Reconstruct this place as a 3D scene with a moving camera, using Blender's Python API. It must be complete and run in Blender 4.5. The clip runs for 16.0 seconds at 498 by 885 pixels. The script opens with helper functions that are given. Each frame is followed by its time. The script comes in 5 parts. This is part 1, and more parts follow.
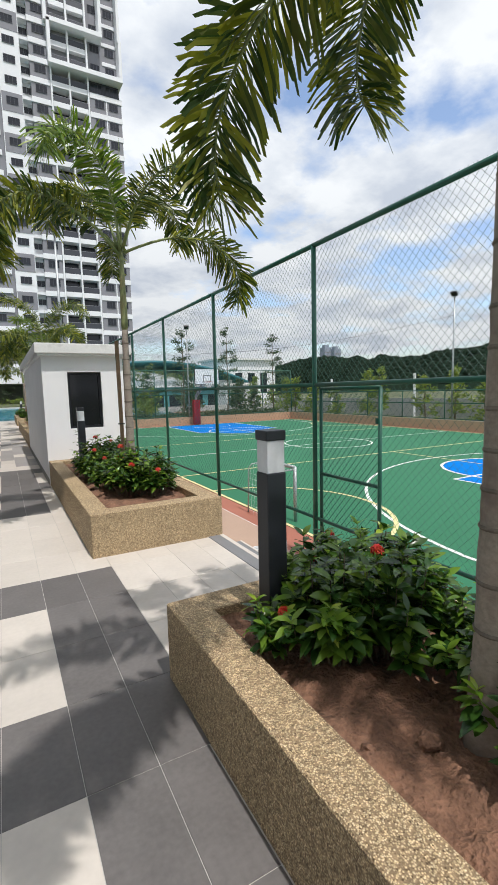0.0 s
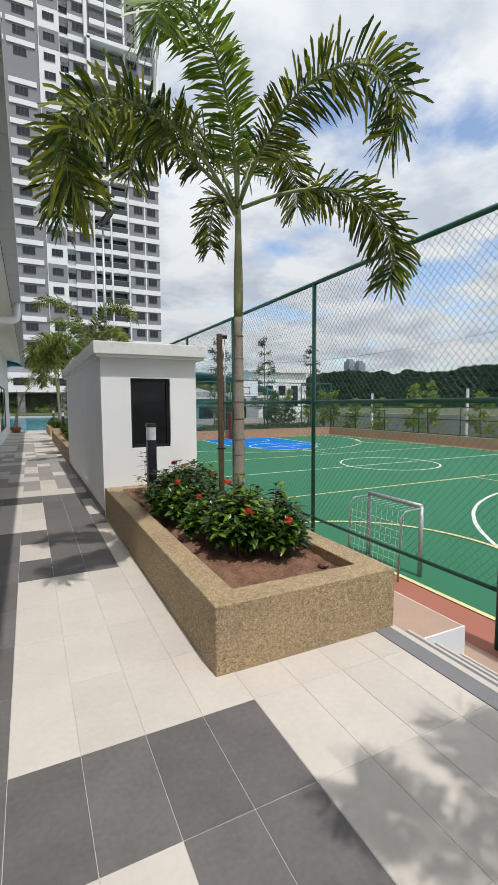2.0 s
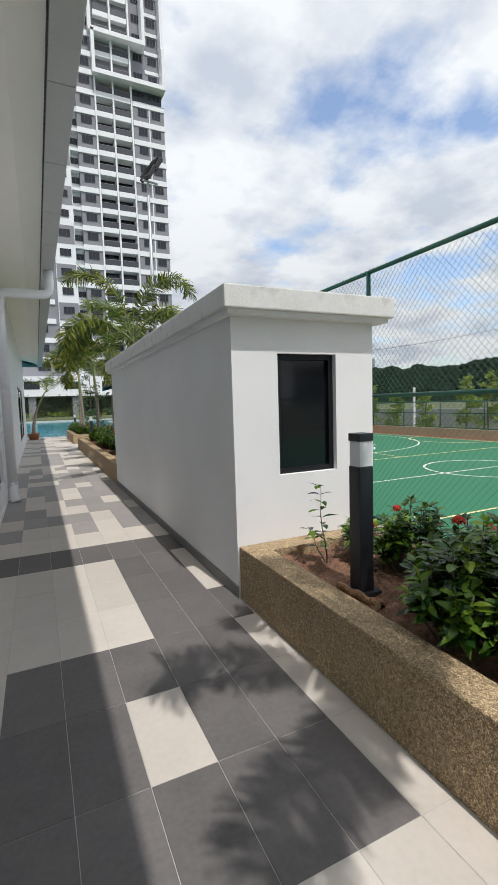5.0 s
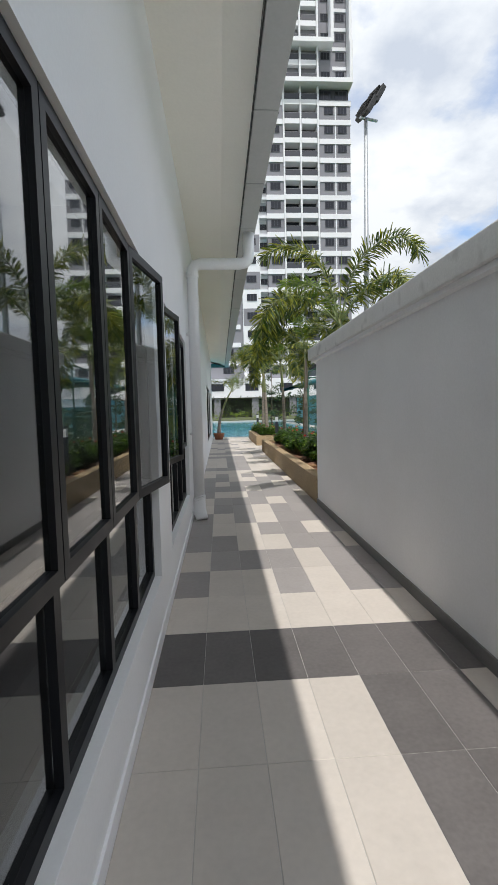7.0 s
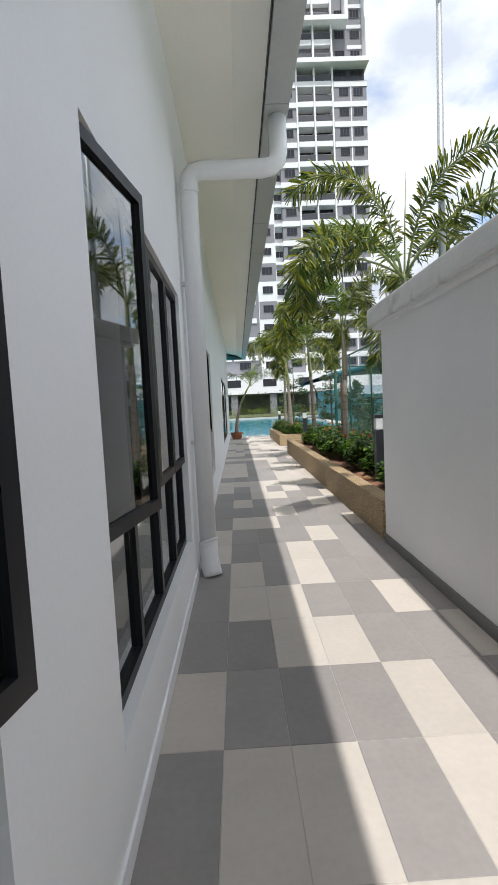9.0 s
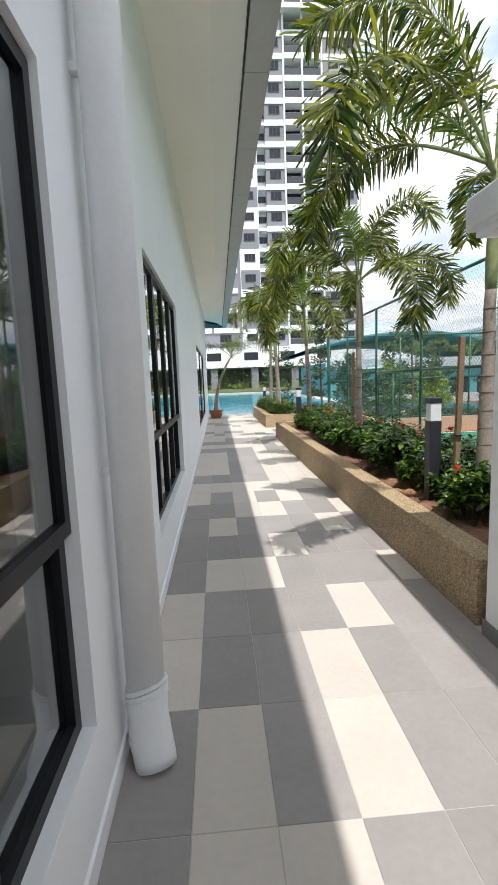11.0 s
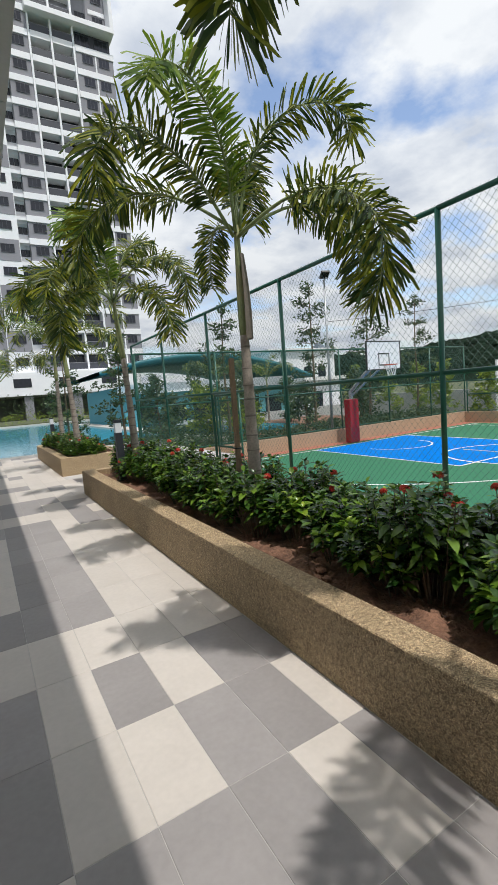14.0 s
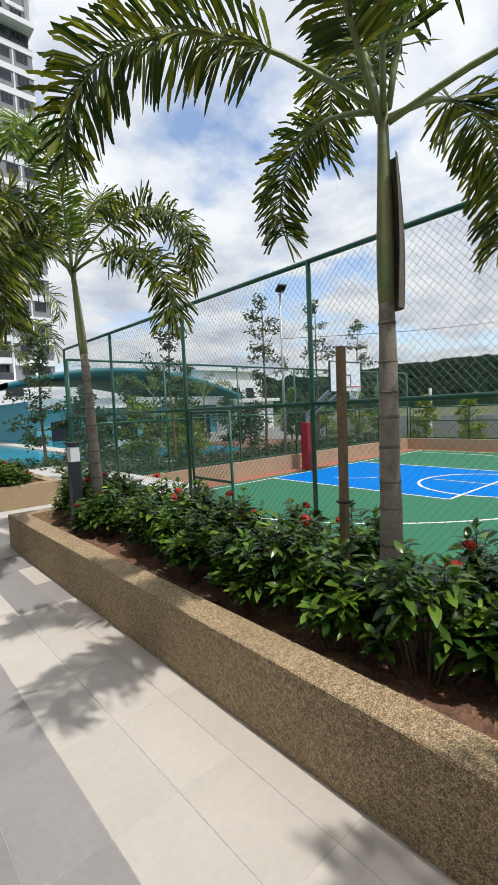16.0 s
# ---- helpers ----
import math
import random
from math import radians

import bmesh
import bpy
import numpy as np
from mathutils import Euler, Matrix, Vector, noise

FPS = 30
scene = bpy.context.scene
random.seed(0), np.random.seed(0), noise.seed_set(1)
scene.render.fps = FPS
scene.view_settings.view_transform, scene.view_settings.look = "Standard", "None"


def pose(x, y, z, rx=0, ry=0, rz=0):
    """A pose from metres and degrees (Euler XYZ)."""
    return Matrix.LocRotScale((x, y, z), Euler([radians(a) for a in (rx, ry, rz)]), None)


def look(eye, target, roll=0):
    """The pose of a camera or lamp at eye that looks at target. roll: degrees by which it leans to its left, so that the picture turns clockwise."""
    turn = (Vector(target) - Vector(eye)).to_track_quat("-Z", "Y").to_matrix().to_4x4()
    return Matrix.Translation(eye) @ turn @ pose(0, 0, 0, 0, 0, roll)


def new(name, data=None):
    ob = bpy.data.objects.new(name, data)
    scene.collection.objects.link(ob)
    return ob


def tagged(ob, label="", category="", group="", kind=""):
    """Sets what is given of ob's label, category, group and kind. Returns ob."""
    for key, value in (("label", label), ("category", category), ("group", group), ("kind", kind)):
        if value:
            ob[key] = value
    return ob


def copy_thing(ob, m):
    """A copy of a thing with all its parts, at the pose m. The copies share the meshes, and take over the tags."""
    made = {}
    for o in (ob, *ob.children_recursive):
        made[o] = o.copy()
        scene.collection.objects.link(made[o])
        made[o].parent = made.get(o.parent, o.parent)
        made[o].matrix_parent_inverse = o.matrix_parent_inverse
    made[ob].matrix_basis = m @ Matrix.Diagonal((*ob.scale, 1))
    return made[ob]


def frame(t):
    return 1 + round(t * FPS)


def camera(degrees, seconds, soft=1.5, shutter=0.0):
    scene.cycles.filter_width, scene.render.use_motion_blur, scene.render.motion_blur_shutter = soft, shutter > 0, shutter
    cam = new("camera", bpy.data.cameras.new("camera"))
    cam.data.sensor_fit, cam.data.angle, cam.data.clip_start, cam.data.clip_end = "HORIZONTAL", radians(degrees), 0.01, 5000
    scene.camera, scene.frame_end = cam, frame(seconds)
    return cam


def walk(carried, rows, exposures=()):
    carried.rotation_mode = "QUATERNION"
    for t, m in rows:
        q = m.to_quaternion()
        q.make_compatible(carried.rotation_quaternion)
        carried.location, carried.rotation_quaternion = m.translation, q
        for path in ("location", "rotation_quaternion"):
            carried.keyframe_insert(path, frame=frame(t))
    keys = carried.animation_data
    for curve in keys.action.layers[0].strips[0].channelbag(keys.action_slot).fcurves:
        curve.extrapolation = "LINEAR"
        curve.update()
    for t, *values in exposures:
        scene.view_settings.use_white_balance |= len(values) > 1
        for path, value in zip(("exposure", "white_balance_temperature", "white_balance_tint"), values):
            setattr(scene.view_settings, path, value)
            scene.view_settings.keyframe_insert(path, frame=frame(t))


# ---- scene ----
cam = camera(57.9, 16.0, soft=1.1)
PATH = [
    (0, (1.314, -0.139, 1.58), (2.265, 1.606, 1.351), -1.4),
    (0.5, (1.277, 0.348, 1.603), (2.217, 2.102, 1.398), -0.3),
    (1, (1.202, 0.862, 1.6), (2.126, 2.626, 1.415), -0.3),
    (1.5, (1.154, 1.388, 1.611), (2.046, 3.17, 1.44), -0.1),
    (2, (1.045, 1.912, 1.611), (1.919, 3.702, 1.439), -0.3),
    (2.5, (0.972, 2.445, 1.616), (1.83, 4.243, 1.435), -1.0),
    (3, (0.854, 2.996, 1.628), (1.716, 4.791, 1.451), -1.1),
    (3.2, (0.837, 3.232, 1.607), (1.717, 5.02, 1.436), -1.3),
    (5.3, (0.52, 5.577, 1.574), (1.343, 7.391, 1.398), -2.0),
    (5.5, (0.497, 5.819, 1.555), (1.203, 7.683, 1.386), -2.4),
    (6, (0.447, 6.385, 1.55), (0.843, 8.34, 1.395), -2.6),
    (6.5, (0.401, 6.958, 1.538), (0.652, 8.936, 1.384), -3.4),
    (7, (0.435, 7.552, 1.54), (0.56, 9.543, 1.395), -1.4),
    (7.5, (0.434, 8.175, 1.52), (0.511, 10.167, 1.367), -1.5),
    (8, (0.419, 8.778, 1.522), (0.475, 10.77, 1.362), -1.1),
    (8.5, (0.396, 9.36, 1.521), (0.453, 11.353, 1.364), -2.3),
    (8.7, (0.428, 9.579, 1.51), (0.469, 11.573, 1.358), -2.7),
    (10.8, (0.449, 11.994, 1.549), (0.571, 13.972, 1.282), -3.4),
    (11, (0.457, 12.240, 1.535), (0.585, 14.217, 1.263), -2.1),
    (11.5, (0.465, 12.805, 1.568), (0.809, 14.757, 1.304), 0.2),
    (12, (0.508, 13.347, 1.577), (1.112, 15.236, 1.32), 0.5),
    (12.5, (0.559, 13.9, 1.589), (1.358, 15.718, 1.351), 0.9),
    (13, (0.562, 14.481, 1.589), (1.483, 16.241, 1.35), -0.9),
    (13.5, (0.558, 15.059, 1.594), (1.52, 16.798, 1.37), -0.4),
    (14, (0.515, 15.663, 1.575), (1.521, 17.378, 1.359), -4.5),
    (14.5, (0.517, 16.257, 1.591), (1.564, 17.948, 1.383), -3.6),
    (15, (0.485, 16.85, 1.598), (1.666, 18.451, 1.396), -3.3),
    (15.5, (0.54, 17.473, 1.581), (1.77, 19.042, 1.428), -2.5),
    (16, (0.579, 18.022, 1.593), (1.899, 19.518, 1.448), -2.5),
]
walk(cam, [(t, look(eye, target, roll)) for t, eye, target, roll in PATH],
     exposures=[(0, -0.03), (1, -0.1), (2, -0.17), (3, -0.15), (5.5, -0.05), (7, 0.03), (8.5, 0.18), (11, 0.52), (11.5, 0.53), (12.5, 0.15), (13.5, -0.07), (14.5, -0.1), (16, -0.05)])

# ---------------------------------------------------------------- world and sun
SUN_WAY = Vector((0.045, -0.45, 1.0)).normalized()
world = bpy.data.worlds.new("sky")
scene.world = world
world.use_nodes = True


def sky_nodes(nt):
    n, l = nt.nodes, nt.links
    n.clear()
    out = n.new("ShaderNodeOutputWorld")
    sky = n.new("ShaderNodeTexSky")
    sky.sky_type, sky.sun_disc = "NISHITA", False
    sky.sun_elevation = math.asin(SUN_WAY.z)
    sky.sun_rotation = math.atan2(SUN_WAY.x, SUN_WAY.y)
    sky.air_density, sky.dust_density = 1.0, 2.5
    bg_sky = n.new("ShaderNodeBackground")
    bg_sky.inputs["Strength"].default_value = 0.24
    l.new(sky.outputs[0], bg_sky.inputs["Color"])
    # broken cloud on a flat layer overhead: the direction projected to a plane
    tc = n.new("ShaderNodeTexCoord")
    sep = n.new("ShaderNodeSeparateXYZ")
    l.new(tc.outputs["Generated"], sep.inputs[0])
    add = n.new("ShaderNodeMath")
    add.operation = "ADD"
    add.inputs[1].default_value = 0.22
    mx = n.new("ShaderNodeMath")
    mx.operation = "MAXIMUM"
    mx.inputs[1].default_value = 0.0
    l.new(sep.outputs["Z"], mx.inputs[0])
    l.new(mx.outputs[0], add.inputs[0])
    comb = n.new("ShaderNodeCombineXYZ")
    for k in "XY":
        d = n.new("ShaderNodeMath")
        d.operation = "DIVIDE"
        l.new(sep.outputs[k], d.inputs[0])
        l.new(add.outputs[0], d.inputs[1])
        l.new(d.outputs[0], comb.inputs[k])

    def cloud_noise(scale, detail, offset):
        mp = n.new("ShaderNodeMapping")
        mp.inputs["Location"].default_value = offset
        l.new(comb.outputs[0], mp.inputs["Vector"])
        t = n.new("ShaderNodeTexNoise")
        t.inputs["Scale"].default_value, t.inputs["Detail"].default_value = scale, detail
        t.inputs["Roughness"].default_value = 0.55
        l.new(mp.outputs[0], t.inputs["Vector"])
        return t

    cover = cloud_noise(1.9, 7.0, (1.3, 0.4, 0.0))
    ramp = n.new("ShaderNodeValToRGB")
    ramp.color_ramp.elements[0].position, ramp.color_ramp.elements[1].position = 0.36, 0.48
    l.new(cover.outputs["Fac"], ramp.inputs[0])
    body = cloud_noise(3.1, 8.0, (4.1, 2.7, 0.0))
    tone = n.new("ShaderNodeValToRGB")
    e = tone.color_ramp.elements
    e[0].position, e[0].color = 0.36, (0.60, 0.66, 0.76, 1)
    e[1].position, e[1].color = 0.58, (0.93, 0.965, 1.0, 1)
    l.new(body.outputs["Fac"], tone.inputs[0])
    # cloud bases are greyer low in the sky
    low = n.new("ShaderNodeMapRange")
    low.inputs["From Min"].default_value, low.inputs["From Max"].default_value = 0.03, 0.42
    low.inputs["To Min"].default_value, low.inputs["To Max"].default_value = 0.76, 1.06
    l.new(sep.outputs["Z"], low.inputs["Value"])
    bg_cloud = n.new("ShaderNodeBackground")
    l.new(tone.outputs[0], bg_cloud.inputs["Color"])
    l.new(low.outputs[0], bg_cloud.inputs["Strength"])
    mix = n.new("ShaderNodeMixShader")
    l.new(ramp.outputs[0], mix.inputs[0])
    l.new(bg_sky.outputs[0], mix.inputs[1])
    l.new(bg_cloud.outputs[0], mix.inputs[2])
    l.new(mix.outputs[0], out.inputs[0])


sky_nodes(world.node_tree)
sun = new("sun", bpy.data.lights.new("sun", "SUN"))
sun.data.energy, sun.data.angle, sun.data.color = 3.2, radians(0.7), (1.0, 0.965, 0.93)
sun.matrix_world = look(SUN_WAY * 100, (0, 0, 0))

# ---------------------------------------------------------------- materials
def material(name, color, rough=0.6, var=0.12, scale=6.0, fine=90.0, bump=0.1, metal=0.0, spec=0.5, per_object=0.0, per_island=0.0,
             alt=None, alt_amount=0.5, dist=0.004):
    """A surface with variation at two scales, relief and uneven gloss."""
    m = bpy.data.materials.new(name)
    m.use_nodes = True
    n, l = m.node_tree.nodes, m.node_tree.links
    b = n["Principled BSDF"]
    geo = n.new("ShaderNodeNewGeometry")
    big = n.new("ShaderNodeTexNoise")
    big.inputs["Scale"].default_value, big.inputs["Detail"].default_value = scale, 4
    small = n.new("ShaderNodeTexNoise")
    small.inputs["Scale"].default_value, small.inputs["Detail"].default_value = fine, 3
    l.new(geo.outputs["Position"], big.inputs["Vector"])
    l.new(geo.outputs["Position"], small.inputs["Vector"])
    dark = n.new("ShaderNodeMix")
    dark.data_type = "RGBA"
    c = Vector(color)
    dark.inputs[6].default_value = (*(c * (1 - var)), 1)
    dark.inputs[7].default_value = (*(c * (1 + var)), 1)
    avg = n.new("ShaderNodeMath")
    avg.operation = "MULTIPLY_ADD"
    avg.inputs[1].default_value = 0.45
    l.new(small.outputs["Fac"], avg.inputs[0])
    half = n.new("ShaderNodeMath")
    half.operation = "MULTIPLY"
    half.inputs[1].default_value = 0.55
    l.new(big.outputs["Fac"], half.inputs[0])
    l.new(half.outputs[0], avg.inputs[2])
    spread = n.new("ShaderNodeMapRange")
    spread.inputs["From Min"].default_value, spread.inputs["From Max"].default_value = 0.32, 0.68
    l.new(avg.outputs[0], spread.inputs["Value"])
    l.new(spread.outputs[0], dark.inputs[0])
    result = dark.outputs[2]
    if alt:
        am = n.new("ShaderNodeMix")
        am.data_type = "RGBA"
        am.inputs[7].default_value = (*alt, 1)
        if per_island:
            l.new(geo.outputs["Random Per Island"], am.inputs[0])
        elif per_object:
            oi = n.new("ShaderNodeObjectInfo")
            l.new(oi.outputs["Random"], am.inputs[0])
        else:
            r = n.new("ShaderNodeMapRange")
            r.inputs["From Min"].default_value, r.inputs["From Max"].default_value = 0.62 - alt_amount * 0.3, 0.72
            l.new(big.outputs["Fac"], r.inputs["Value"])
            l.new(r.outputs[0], am.inputs[0])
        l.new(result, am.inputs[6])
        result = am.outputs[2]
    if per_object and not alt:
        oi = n.new("ShaderNodeObjectInfo")
        mr = n.new("ShaderNodeMapRange")
        mr.inputs["To Min"].default_value, mr.inputs["To Max"].default_value = 1 - per_object, 1 + per_object
        l.new(oi.outputs["Random"], mr.inputs["Value"])
        hsv = n.new("ShaderNodeHueSaturation")
        l.new(mr.outputs[0], hsv.inputs["Value"])
        l.new(result, hsv.inputs["Color"])
        result = hsv.outputs[0]
    l.new(result, b.inputs["Base Color"])
    rr = n.new("ShaderNodeMapRange")
    rr.inputs["To Min"].default_value, rr.inputs["To Max"].default_value = max(0.02, rough - 0.08), min(1, rough + 0.08)
    l.new(big.outputs["Fac"], rr.inputs["Value"])
    l.new(rr.outputs[0], b.inputs["Roughness"])
    b.inputs["Metallic"].default_value = metal
    b.inputs["Specular IOR Level"].default_value = spec
    if bump:
        bp = n.new("ShaderNodeBump")
        bp.inputs["Strength"].default_value, bp.inputs["Distance"].default_value = bump, dist
        l.new(small.outputs["Fac"], bp.inputs["Height"])
        l.new(bp.outputs[0], b.inputs["Normal"])
    return m


def leaf_material(name, color, tip, rough=0.4, through_light=0.35):
    """Leaf: glossy face, light shining through, colour that differs leaf by leaf."""
    m = bpy.data.materials.new(name)
    m.use_nodes = True
    n, l = m.node_tree.nodes, m.node_tree.links
    b = n["Principled BSDF"]
    geo = n.new("ShaderNodeNewGeometry")
    ramp = n.new("ShaderNodeMix")
    ramp.data_type = "RGBA"
    ramp.inputs[6].default_value, ramp.inputs[7].default_value = (*color, 1), (*tip, 1)
    pw = n.new("ShaderNodeMath")
    pw.operation = "POWER"
    pw.inputs[1].default_value = 2.2
    l.new(geo.outputs["Random Per Island"], pw.inputs[0])
    l.new(pw.outputs[0], ramp.inputs[0])
    l.new(ramp.outputs[2], b.inputs["Base Color"])
    b.inputs["Roughness"].default_value = rough
    tr = n.new("ShaderNodeBsdfTranslucent")
    l.new(ramp.outputs[2], tr.inputs["Color"])
    mixs = n.new("ShaderNodeMixShader")
    mixs.inputs[0].default_value = through_light
    l.new(b.outputs[0], mixs.inputs[1])
    l.new(tr.outputs[0], mixs.inputs[2])
    l.new(mixs.outputs[0], n["Material Output"].inputs["Surface"])
    return m


def glass_material(name, tint, rough=0.02, opaque=0.0):
    m = bpy.data.materials.new(name)
    m.use_nodes = True
    n, l = m.node_tree.nodes, m.node_tree.links
    b = n["Principled BSDF"]
    b.inputs["Base Color"].default_value = (*tint, 1)
    b.inputs["Roughness"].default_value = rough
    b.inputs["Transmission Weight"].default_value = 1.0 - opaque
    b.inputs["IOR"].default_value = 1.55
    b.inputs["Coat Weight"].default_value, b.inputs["Coat IOR"].default_value, b.inputs["Coat Roughness"].default_value = 0.6, 1.6, 0.01
    return m


def pebble_material(name):
    """Washed pebble finish: small stones in a pale binder."""
    m = bpy.data.materials.new(name)
    m.use_nodes = True
    n, l = m.node_tree.nodes, m.node_tree.links
    b = n["Principled BSDF"]
    geo = n.new("ShaderNodeNewGeometry")
    v = n.new("ShaderNodeTexVoronoi")
    v.inputs["Scale"].default_value = 165
    l.new(geo.outputs["Position"], v.inputs["Vector"])
    sep = n.new("ShaderNodeSeparateColor")
    l.new(v.outputs["Color"], sep.inputs[0])
    ramp = n.new("ShaderNodeValToRGB")
    e = ramp.color_ramp.elements
    e[0].position, e[0].color = 0.0, (0.10, 0.06, 0.03, 1)
    e[1].position, e[1].color = 1.0, (0.74, 0.60, 0.39, 1)
    for p, c in ((0.15, (0.22, 0.145, 0.075, 1)), (0.26, (0.56, 0.42, 0.235, 1)), (0.62, (0.66, 0.50, 0.29, 1))):
        x = e.new(p)
        x.color = c
    l.new(sep.outputs[0], ramp.inputs[0])
    gap = n.new("ShaderNodeMapRange")
    gap.inputs["From Min"].default_value, gap.inputs["From Max"].default_value = 0.35, 0.62
    l.new(v.outputs["Distance"], gap.inputs["Value"])
    mixc = n.new("ShaderNodeMix")
    mixc.data_type = "RGBA"
    mixc.inputs[7].default_value = (0.28, 0.195, 0.11, 1)
    l.new(gap.outputs[0], mixc.inputs[0])
    l.new(ramp.outputs[0], mixc.inputs[6])
    big = n.new("ShaderNodeTexNoise")
    big.inputs["Scale"].default_value = 2.5
    l.new(geo.outputs["Position"], big.inputs["Vector"])
    st = n.new("ShaderNodeMapRange")
    st.inputs["To Min"].default_value, st.inputs["To Max"].default_value = 0.78, 1.2
    l.new(big.outputs["Fac"], st.inputs["Value"])
    clump = n.new("ShaderNodeTexNoise")
    clump.inputs["Scale"].default_value, clump.inputs["Detail"].default_value = 48, 2
    l.new(geo.outputs["Position"], clump.inputs["Vector"])
    cl = n.new("ShaderNodeMapRange")
    cl.inputs["From Min"].default_value, cl.inputs["From Max"].default_value = 0.32, 0.68
    cl.inputs["To Min"].default_value, cl.inputs["To Max"].default_value = 0.74, 1.26
    l.new(clump.outputs["Fac"], cl.inputs["Value"])
    both = n.new("ShaderNodeMath")
    both.operation = "MULTIPLY"
    l.new(st.outputs[0], both.inputs[0])
    l.new(cl.outputs[0], both.inputs[1])
    hsv = n.new("ShaderNodeHueSaturation")
    l.new(both.outputs[0], hsv.inputs["Value"])
    l.new(mixc.outputs[2], hsv.inputs["Color"])
    l.new(hsv.outputs[0], b.inputs["Base Color"])
    b.inputs["Roughness"].default_value = 0.75
    inv = n.new("ShaderNodeMath")
    inv.operation = "SUBTRACT"
    inv.inputs[0].default_value = 1.0
    l.new(v.outputs["Distance"], inv.inputs[1])
    bp = n.new("ShaderNodeBump")
    bp.inputs["Strength"].default_value, bp.inputs["Distance"].default_value = 0.7, 0.006
    l.new(inv.outputs[0], bp.inputs["Height"])
    l.new(bp.outputs[0], b.inputs["Normal"])
    return m


def water_material(name):
    m = material(name, (0.03, 0.30, 0.42), 0.06, 0.25, 0.5, 3.0, 0.25, dist=0.03)
    return m


M_WALL = material("white_wall_paint", (0.89, 0.895, 0.91), 0.7, 0.03, 1.2, 60, 0.06)
M_SOFFIT = material("cream_soffit_paint", (0.90, 0.88, 0.81), 0.7, 0.03, 1.0, 40, 0.05)
M_HUT = material("white_render", (0.87, 0.87, 0.875), 0.75, 0.04, 1.5, 70, 0.12)
M_HUTROOF = material("weathered_white_concrete", (0.76, 0.76, 0.74), 0.8, 0.08, 5, 60, 0.3, alt=(0.55, 0.55, 0.53), alt_amount=0.2)
M_PEBBLE = pebble_material("washed_pebble")
M_SOIL = material("garden_soil", (0.21, 0.11, 0.068), 0.95, 0.5, 9, 45, 0.9, dist=0.03)
M_TILE_BEIGE = material("beige_tile", (0.59, 0.54, 0.485), 0.5, 0.06, 4, 30, 0.03, per_object=0.05, spec=0.3)
M_TILE_GREY = material("charcoal_tile", (0.148, 0.138, 0.134), 0.5, 0.14, 5, 40, 0.04, per_object=0.10, spec=0.2)
M_TILE_LIGHT = material("grey_tile", (0.325, 0.303, 0.292), 0.5, 0.08, 4, 30, 0.03, per_object=0.07, spec=0.25)
M_GROUT = material("grout", (0.50, 0.48, 0.45), 0.9, 0.1, 8, 60, 0.1)
M_SKIRT = material("grey_skirting", (0.20, 0.195, 0.19), 0.6, 0.1, 6, 60, 0.1)
M_FRAME = material("black_aluminium", (0.008, 0.009, 0.012), 0.42, 0.1, 8, 80, 0.02, spec=0.35)
M_GLASS = glass_material("window_glass", (0.55, 0.60, 0.62))
M_DARKGLASS = material("dark_tinted_glass", (0.008, 0.009, 0.012), 0.08, 0.05, 3, 20, 0.0)
M_PIPE = material("white_pvc", (0.80, 0.81, 0.82), 0.4, 0.03, 5, 40, 0.02)
M_GUTTER = material("grey_metal_gutter", (0.42, 0.43, 0.43), 0.5, 0.06, 3, 30, 0.05, metal=0.2)
M_GUTTERLINE = material("black_seam", (0.02, 0.02, 0.02), 0.6, 0.05, 3, 30, 0.0)
M_BOLLARD = material("charcoal_powder_coat", (0.022, 0.025, 0.031), 0.45, 0.08, 5, 120, 0.05)
M_DIFFUSER = material("frosted_diffuser", (0.72, 0.74, 0.76), 0.35, 0.05, 12, 60, 0.02)
M_FENCE = material("green_paint", (0.008, 0.085, 0.055), 0.4, 0.12, 6, 60, 0.05)
M_WIRE = material("green_coated_wire", (0.04, 0.12, 0.10), 0.45, 0.1, 6, 60, 0.0)
M_COURT = material("green_court_paint", (0.034, 0.165, 0.086), 0.85, 0.08, 0.8, 120, 0.15, spec=0.25)
M_COURTRED = material("brick_red_court_paint", (0.36, 0.13, 0.085), 0.8, 0.1, 1.0, 120, 0.15)
M_COURTBLUE = material("blue_court_paint", (0.0, 0.165, 0.56), 0.9, 0.06, 1.0, 120, 0.1, spec=0.04)
M_LINEW = material("white_line_paint", (0.74, 0.76, 0.72), 0.75, 0.05, 4, 120, 0.1)
M_LINEY = material("yellow_line_paint", (0.66, 0.60, 0.30), 0.75, 0.06, 4, 120, 0.1)
M_TANWALL = material("tan_wall_paint", (0.42, 0.29, 0.19), 0.8, 0.08, 1.5, 60, 0.15)
M_STEPNOSE = material("grey_nosing_tile", (0.20, 0.20, 0.205), 0.6, 0.1, 5, 90, 0.2)
M_PINKFLOOR = material("terracotta_screed", (0.43, 0.30, 0.225), 0.85, 0.1, 2, 70, 0.2)
M_TRUNK = material("palm_trunk", (0.30, 0.26, 0.215), 0.9, 0.3, 7, 60, 0.6, alt=(0.17, 0.13, 0.11), alt_amount=0.5)
M_TRUNKRING = material("palm_leaf_scar", (0.16, 0.135, 0.11), 0.9, 0.2, 9, 60, 0.4)
M_SHAFT = material("palm_crownshaft", (0.21, 0.24, 0.10), 0.5, 0.25, 4, 30, 0.2, alt=(0.30, 0.23, 0.12), alt_amount=0.4)
